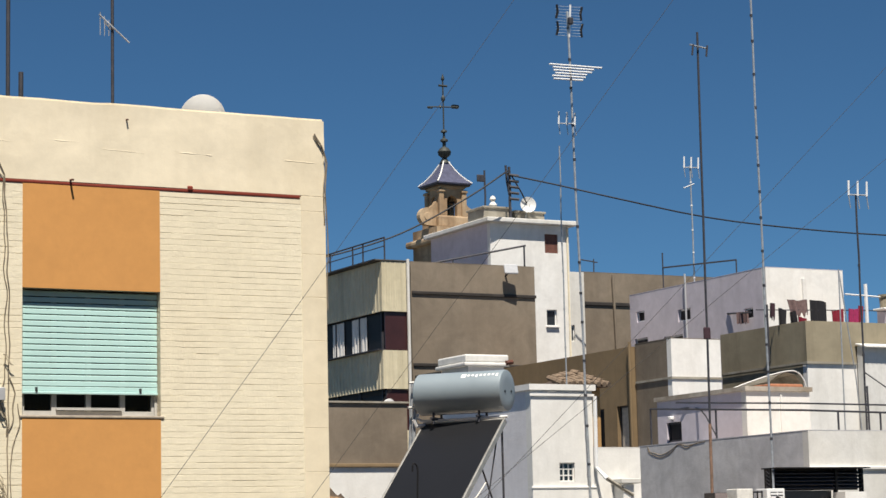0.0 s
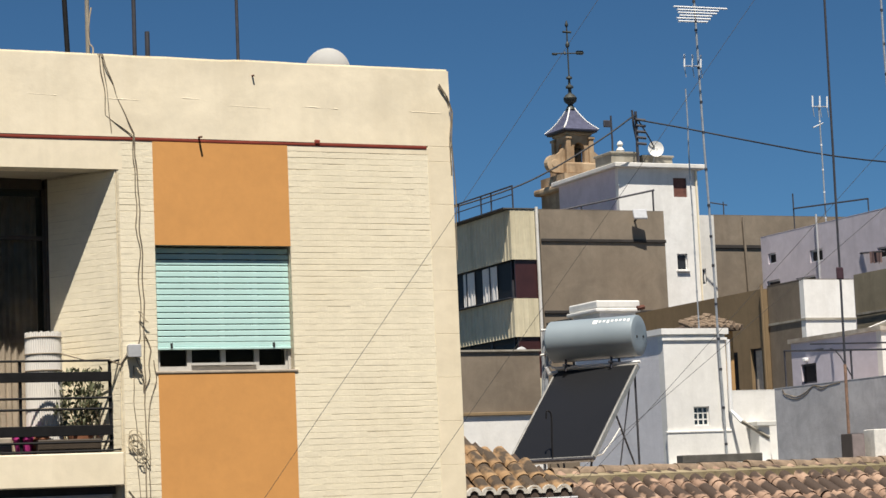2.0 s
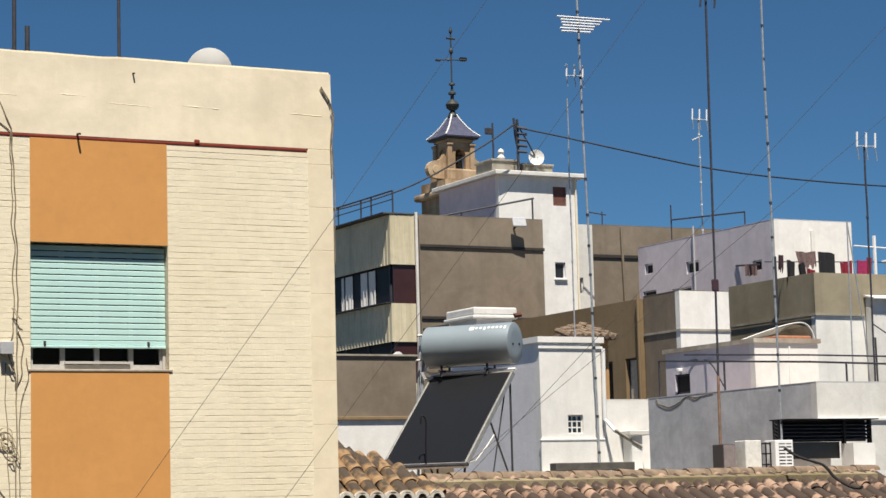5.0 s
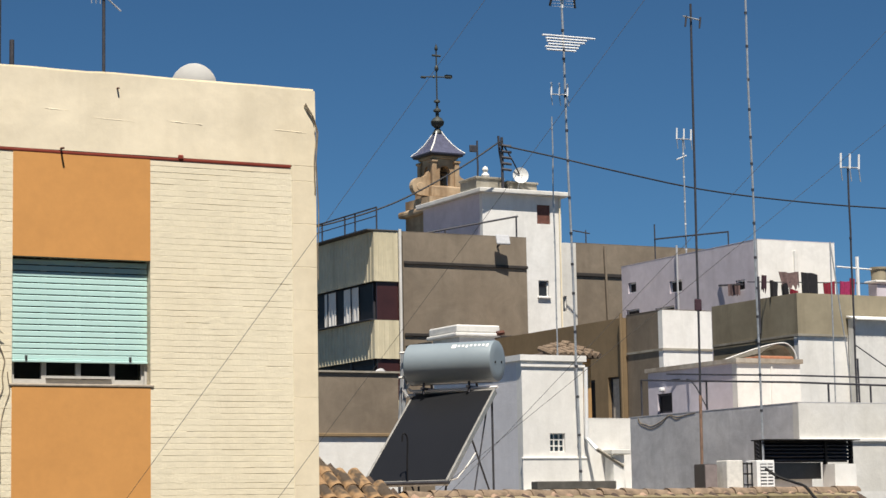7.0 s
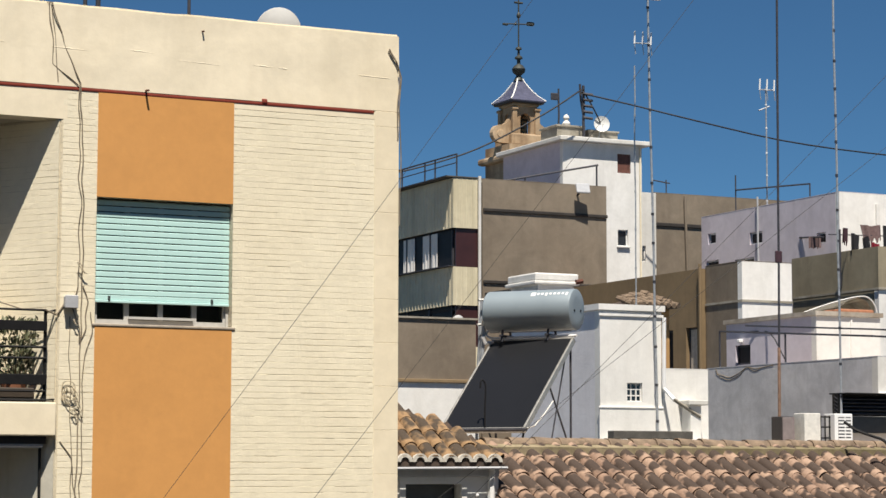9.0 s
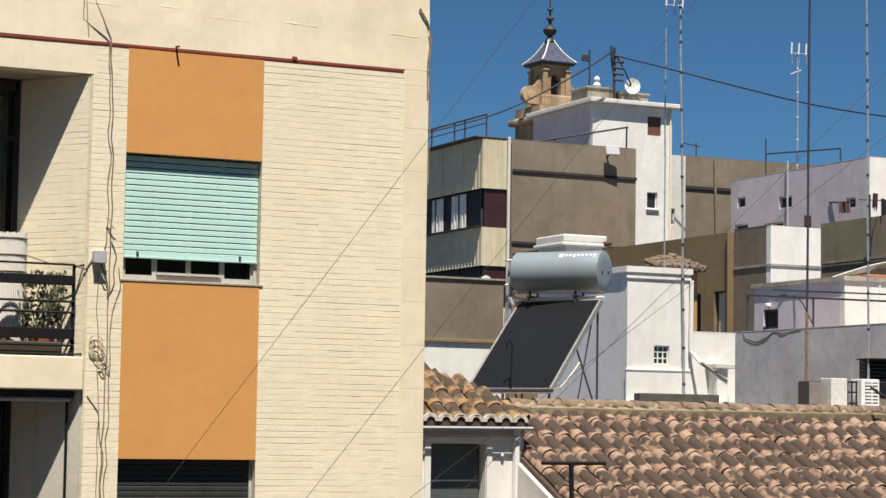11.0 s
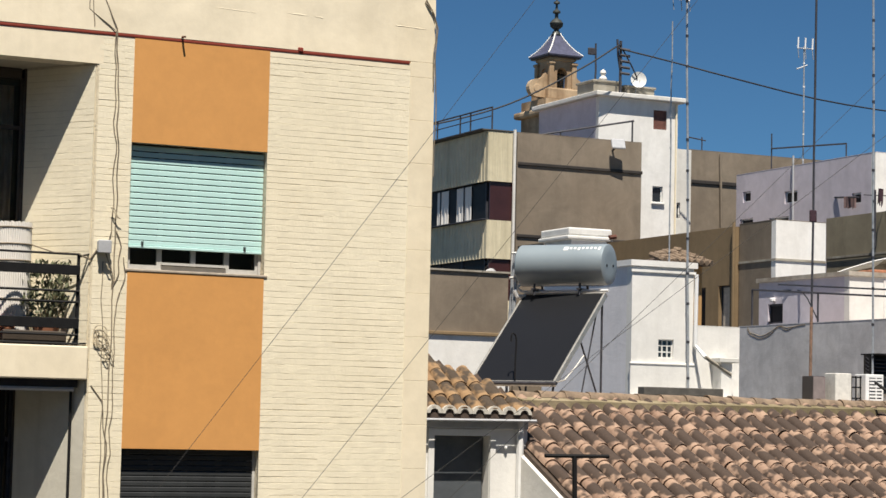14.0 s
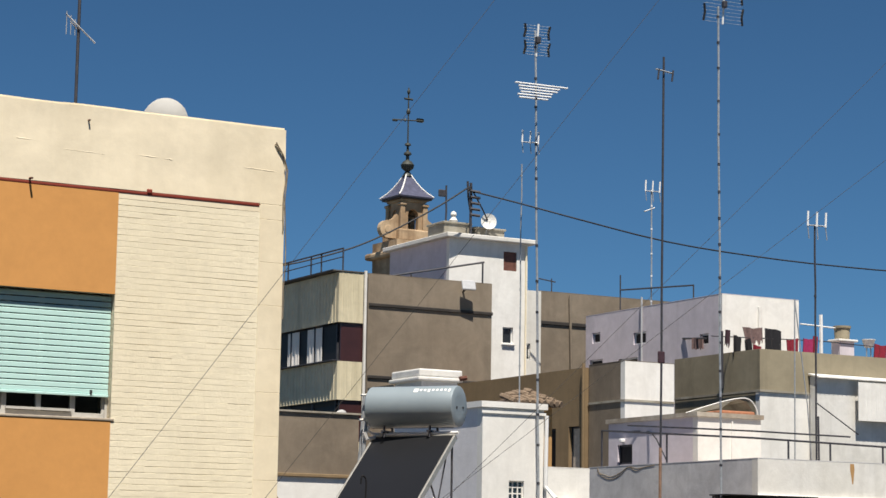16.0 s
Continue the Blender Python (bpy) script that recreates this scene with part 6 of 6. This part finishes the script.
for x0, x1, z0, z1, col, lab in ((46.50, 46.72, 18.95, 19.50, "dark", "dark plum cloth hanging on the line"), (47.25, 48.15, 19.12, 19.66, "patterned", "faded patterned towel hanging on the line"), (46.85, 47.22, 18.5, 19.30, "black", "black cloth hanging on the line"),
                             (47.70, 48.10, 18.4, 19.05, "crimson", "crimson cloth hanging on the line"), (47.34, 47.66, 18.5, 19.22, "black", "small black cloth hanging on the line"), (48.25, 49.0, 18.75, 19.65, "black", "black shirt hanging on the line"),
                             (49.22, 49.78, 18.4, 19.37, "crimson", "crimson shirt hanging on the line"), (50.0, 50.5, 18.5, 19.42, "magenta", "magenta garment hanging on the line"), (50.45, 50.68, 18.9, 19.55, "crimson", "crimson garment hanging on the line"),
                             (53.33, 53.95, 18.5, 19.42, "crimson", "crimson cloth hanging on the line")):
    garment(x0, x1, z0, z1, col, lab)
tp = thing("wall_bracket_towel", (49.5, 69.2, 19.7), "small patterned towel on a wall bracket", "towel")
part("bracket", bars(([(49.66, 70.6, 19.98), (49.2, 68.4, 19.78)], 0.04)), DARK_STEEL, tp)
part("towel", local(wavy_sheet(0, 0.55, 0, 19.45, 19.9, 0.03, 2, 0.02, 0.1), Matrix.Translation((49.3, 69.5, 0)) @ Euler((0, 0, radians(-70))).to_matrix().to_4x4()), CLOTH["patterned"], tp)
cs = thing("terrace_chimney", (53.1, 65.0, 17.4), "lilac chimney block carrying an old green pot", "chimney")
part("body", boxes((52.74, 53.42, 64.75, 65.25, 17.4, 19.60)), LILAC, cs)
part("cap", soft_box(52.62, 53.55, 64.65, 65.35, 19.60, 19.68, 0.02), WHITE, cs)
solid("roof_pot", lathe([(0.27, 0), (0.29, 0.12), (0.28, 0.14), (0.30, 0.28), (0.29, 0.30), (0.31, 0.42), (0.34, 0.44), (0.34, 0.52), (0.28, 0.52)], 16, (53.05, 65.0, 19.68)), OLIVE, "old greenish pot standing on the chimney", "pot", smooth=True)

bas = thing("plastic_basin", (54.0, 64.6, 17.4), "white plastic basin raised on a thin metal stand", "basin")
part("bowl", lathe([(0.16, 0), (0.24, 0.26), (0.26, 0.28), (0.26, 0.30), (0.20, 0.30)], 18, (54.0, 64.6, 19.42)), WHITE_METAL, bas, smooth=True)
for dx in (-0.14, 0.14):
    part("leg", bars(([(54.0 + dx, 64.6, 17.4), (54.0 + dx * 0.7, 64.6, 19.43)], 0.025)), GALV, bas)

# ---- roof terrace with air conditioners ----
building("plant_terrace", "low flat-roofed block carrying air conditioners", 29.0, 34.70, 42.2, 45.88, 11.52, WHITE_OLD, WHITE_OLD, parapet=0.02)


def air_conditioner(x0, x1, y, z0, z1, label, body, fan=True):
    a = thing("air_conditioner", (x0, y, z0), label, "air conditioner", "air conditioners")
    part("casing", soft_box(x0, x1, y, y + 0.45, z0, z1, 0.02), body, a)
    if fan:
        cx = x0 + (x1 - x0) * 0.62
        for k in range(9):
            part("grille_bar", bars(([(cx - 0.26, y - 0.012, z0 + 0.1 + k * 0.06), (cx + 0.26, y - 0.012, z0 + 0.1 + k * 0.06)], 0.010)), WHITE_METAL, a)
        part("fan_recess", lathe([(0.25, -0.004), (0.25, 0.004)], 20), DARK_STEEL, a).matrix_basis = Matrix.Translation((cx, y - 0.004, (z0 + z1) / 2)) @ Euler((radians(90), 0, 0)).to_matrix().to_4x4()
    for x in (x0 + 0.1, x1 - 0.15):
        part("foot", boxes((x, x + 0.06, y + 0.02, y + 0.43, z0 - 0.06, z0 - 0.001)), DARK_STEEL, a)
    return a


# shaded side and lit front of one unit, told apart by colour
ac = air_conditioner(29.70, 30.06, 43.05, 11.58, 12.22, "air conditioner with its side coloured dark brown for shade and a paler front", plain("shade_brown_casing", (0.035, 0.028, 0.026), 0.6), False)
part("end_panel", soft_box(29.71, 30.05, 43.03, 43.05, 11.60, 12.20, 0.006, 1), plain("lit_mauve_panel", (0.21, 0.175, 0.17), 0.7), ac)
air_conditioner(30.24, 30.70, 42.9, 11.58, 12.30, "narrow off-white air conditioner casing on the flat roof", plain("aged_white_casing", (0.66, 0.64, 0.59), 0.6), False)
ac = air_conditioner(31.14, 31.66, 42.95, 11.58, 12.30, "white air conditioner with a barred grille", WHITE_METAL, False)
part("grille_recess", boxes((31.24, 31.60, 42.944, 42.949, 11.66, 12.22)), DARK_STEEL, ac)
for k in range(7):
    part("grille_bar", boxes((31.24, 31.60, 42.925, 42.943, 11.67 + 0.08 * k, 11.715 + 0.08 * k)), WHITE_METAL, ac)
part("grille_post", boxes((31.405, 31.435, 42.918, 42.924, 11.66, 12.22)), WHITE_METAL, ac)
rk = thing("pipe_rack", (30.8, 43.1, 11.52), "small black pipe rack between the air conditioners", "pipe rack")
for x in (30.80, 30.93, 31.06):
    part("upright", bars(([(x, 43.05, 11.52), (x, 43.05, 12.25)], 0.02)), BLACK, rk)
for z in (11.72, 11.98, 12.22):
    part("bar", bars(([(30.78, 43.05, z), (31.08, 43.05, z)], 0.02)), BLACK, rk)
lv = thing("louvred_housing", (31.3, 43.1, 11.52), "dark metal louvred plant housing on piers", "plant housing")
part("casing", boxes((31.40, 34.12, 43.30, 43.40, 12.26, 12.77)), DARK_BAND, lv)
part("top", soft_box(31.34, 34.14, 42.78, 43.45, 12.77, 12.80, 0.01), BLACK, lv)
for k in range(5):
    z = 12.31 + 0.088 * k
    part("slat", slope_deck(31.32, 33.28, 43.10, z, 43.22, z + 0.06, 0.015), DARK_STEEL, lv)
    part("slat", slope_deck(33.36, 34.08, 43.10, z, 43.22, z + 0.06, 0.015), DARK_STEEL, lv)
for x in (31.34, 33.29, 34.08):
    part("upright", boxes((x, x + 0.06, 43.08, 43.2, 11.52, 12.77)), BLACK, lv)
part("pier", boxes((33.28, 33.93, 42.72, 43.2, 11.52, 12.2)), WHITE, lv)
part("lower_panel", boxes((31.6, 33.27, 43.25, 43.29, 11.85, 12.25)), DARK_SLAT, lv)
part("pier", boxes((31.9, 33.1, 43.40, 43.66, 11.52, 12.2)), WHITE_OLD, lv)

solid("black_hose", bars((smooth_path([(18.10, 24.75, 11.64), (18.22, 24.62, 11.52), (18.40, 24.50, 11.44), (18.52, 24.42, 11.38), (18.58, 24.28, 11.22), (18.70, 24.15, 11.10), (18.80, 24.05, 11.06), (18.9, 24.1, 11.08)]), 0.021)), BLACK, "thick black hose lying over the tiled ridge", "hose", smooth=True)
ta = thing("tee_aerial", (11.76, 21.6, 9.6), "plain dark T-shaped aerial on the tiled roof", "aerial")
part("pole", bars(([(11.76, 21.6, 9.5), (11.73, 21.6, 10.622)], 0.028)), BLACK, ta)
part("cross_bar", bars(([(11.36, 21.6, 10.622), (12.165, 21.6, 10.625)], 0.024)), BLACK, ta)

# ---- roof tiles, each a piece ----
random.seed(21)
COVER = tile_mesh("roof_tile", 0.50, 0.097, 0.086, 0.010, 1.55, TILE_A)
tiled_slope(house, VX - 0.02, VX1, RIDGE_Y - 8 * 0.43 * math.cos(math.atan(SL)), RIDGE_Z - 8 * 0.43 * math.sin(math.atan(SL)), SL, 8 * 0.43 + 0.05, 0.240, 0.43, COVER, TILE_A, right_of_verge)
RIDGE = tile_mesh("ridge_tile", 0.46, 0.115, 0.095, 0.015, 1.4, TILE_OLD)
x = 12.45
while x < VX1:
    o = hang(new("ridge_tile", RIDGE), house)
    o.matrix_basis = Matrix.Translation((x, RIDGE_Y + 0.03, RIDGE_Z + 0.06 + random.uniform(-0.008, 0.008))) @ Euler((random.uniform(-0.03, 0.03), 0, radians(-90) + random.uniform(-0.04, 0.04))).to_matrix().to_4x4()
    x += 0.38
house.matrix_basis = Matrix.Translation(PIVOT) @ ask
COVER_B = tile_mesh("roof_tile", 0.42, 0.092, 0.078, 0.014, 1.45, TILE_B)
inside = lambda x, y: (HX - 0.05 - x) > (y - HY) * 0.95
tiled_slope(annex, 9.5, HX, HY - 0.06, HZ - 0.01, HS, 2.9, 0.197, 0.31, COVER_B, TILE_B, inside)
for k in range(13):
    x = 9.5 + 0.197 * (k + 0.5)
    bm = bmesh.new()
    for r0, r1, y0, y1 in ((0.056, 0.099, HY - 0.112, HY - 0.05),):
        rows = [[bm.verts.new((x + r * math.cos(g), y, HZ + 0.012 + r * math.sin(g))) for g in [math.pi * q / 8 for q in range(9)]] for y in (y0, y1) for r in (r0, r1)]
        for q in range(8):
            for e, f in ((0, 1), (2, 3), (0, 2), (1, 3)):
                bm.faces.new((rows[e][q], rows[e][q + 1], rows[f][q + 1], rows[f][q]))
    part("eave_mortar", bm, MORTAR_WHITE, annex)
ang = math.atan(HS / math.sqrt(2))
hipdir = Vector((-1, 1, HS)).normalized()
for k in range(10):
    p = Vector((HX, HY, HZ + 0.05)) + hipdir * (0.34 * k)
    o = hang(new("hip_tile", COVER_B), annex)
    o.matrix_basis = Matrix.Translation(p) @ Euler((ang + 0.03, 0, radians(45) + random.uniform(-0.05, 0.05))).to_matrix().to_4x4()

# ---- painted bricks of the facade ----
random.seed(5)


def brick_meshes(n, w, h, d):
    out = []
    for i in range(n):
        bm = boxes((0, w, 0, d, 0, h))
        bmesh.ops.bevel(bm, geom=[e for e in bm.edges if max(v.co.y for v in e.verts) < 1e-6 and abs(e.verts[0].co.x - e.verts[1].co.x) > 0.01], offset=0.002, segments=1, affect="EDGES")
        for v in bm.verts:
            if v.co.y < 0.004:
                v.co += Vector((0, random.uniform(-0.0006, 0.0006), random.uniform(-0.0010, 0.0010)))
        out.append(mesh_of("brick", bm, CREAM_BRICK))
    return out


BR = {w: brick_meshes(4, w, 0.0555, 0.02) for w in (0.246, 0.121, 0.19)}
CB = 0.0605


def lay(parent, x0, x1, z0, z1, base, along=Vector((1, 0, 0)), limit=10 ** 9):
    """Courses of bricks on a vertical face that starts at base and runs along; joints nearly filled with paint."""
    yaw = math.atan2(along.y, along.x)
    count, c, z = 0, 0, z0
    rest = bmesh.new()
    while z < z1 - 0.03:
        x = x0 - (0.125 if c % 2 else 0.0)
        while x < x1 - 0.01:
            a, b = max(x, x0), min(x + 0.25, x1)
            if b - a > 0.03:
                w = min(BR, key=lambda q: abs(q - (b - a - 0.004)))
                fill = noise.noise(Vector((a * 1.4 + base.x, c * 0.33, 2.5))) + 0.35 * noise.noise(Vector((a * 5.0, c * 1.7, 8.0))) + (0.35 if z > 14.25 and a < 8.3 else 0.0)
                tall = 1.092 if fill > 0.12 else random.choice((1.03, 1.045, 1.055, 1.07))
                m = Matrix.Translation(base + along * a + Vector((0, 0, z + (0.0 if fill > 0.12 else random.uniform(-0.0012, 0.0012))))) @ Matrix.Rotation(yaw, 4, "Z") @ Matrix.Translation((0, random.uniform(-0.0003, 0.0003), 0)) @ Matrix.Diagonal(((b - a + 0.0005) / w, 1, tall, 1))
                if count < limit:
                    o = hang(new("brick", random.choice(BR[w])), parent)
                    o.matrix_basis = m
                else:
                    t = bmesh.new()
                    t.from_mesh(random.choice(BR[w]))
                    t.transform(m)
                    me = bpy.data.meshes.new("tmp")
                    t.to_mesh(me), t.free()
                    rest.from_mesh(me)
                    bpy.data.meshes.remove(me)
                count += 1
            x += 0.25
        z += CB
        c += 1
    if count > limit:
        tagged(part("brickwork", rest, CREAM_BRICK, parent), kind="stuff")
    else:
        rest.free()


FACE = Vector((0, FY, 0))
lay(apt, OX1, 9.14, 11.45, 14.60, FACE, limit=300)
lay(apt, OX1, 9.14, 9.0, 11.45, FACE, limit=0)
lay(apt, RX1 + 0.02, OX0, 9.0, 14.66, FACE, limit=0)
s0, s1 = Vector((SX + 0.005, BY - 0.004, 0)), Vector((RX1 - 0.01, FY + 0.012, 0))
sd = (s1 - s0).normalized()
off = Vector((sd.y, -sd.x, 0)) * 0.006
lay(apt, 0.0, (s1 - s0).length, 11.63, 14.36, s0 + off, sd, limit=0)
part("splay_render", prism([tuple((s0 + off).xy), tuple((s1 + off).xy), tuple((s1 + off * -1).xy), tuple((s0 + off * -1).xy)], 8.63, 11.29), SPLAY, apt, "smooth pale grey rendered splay")
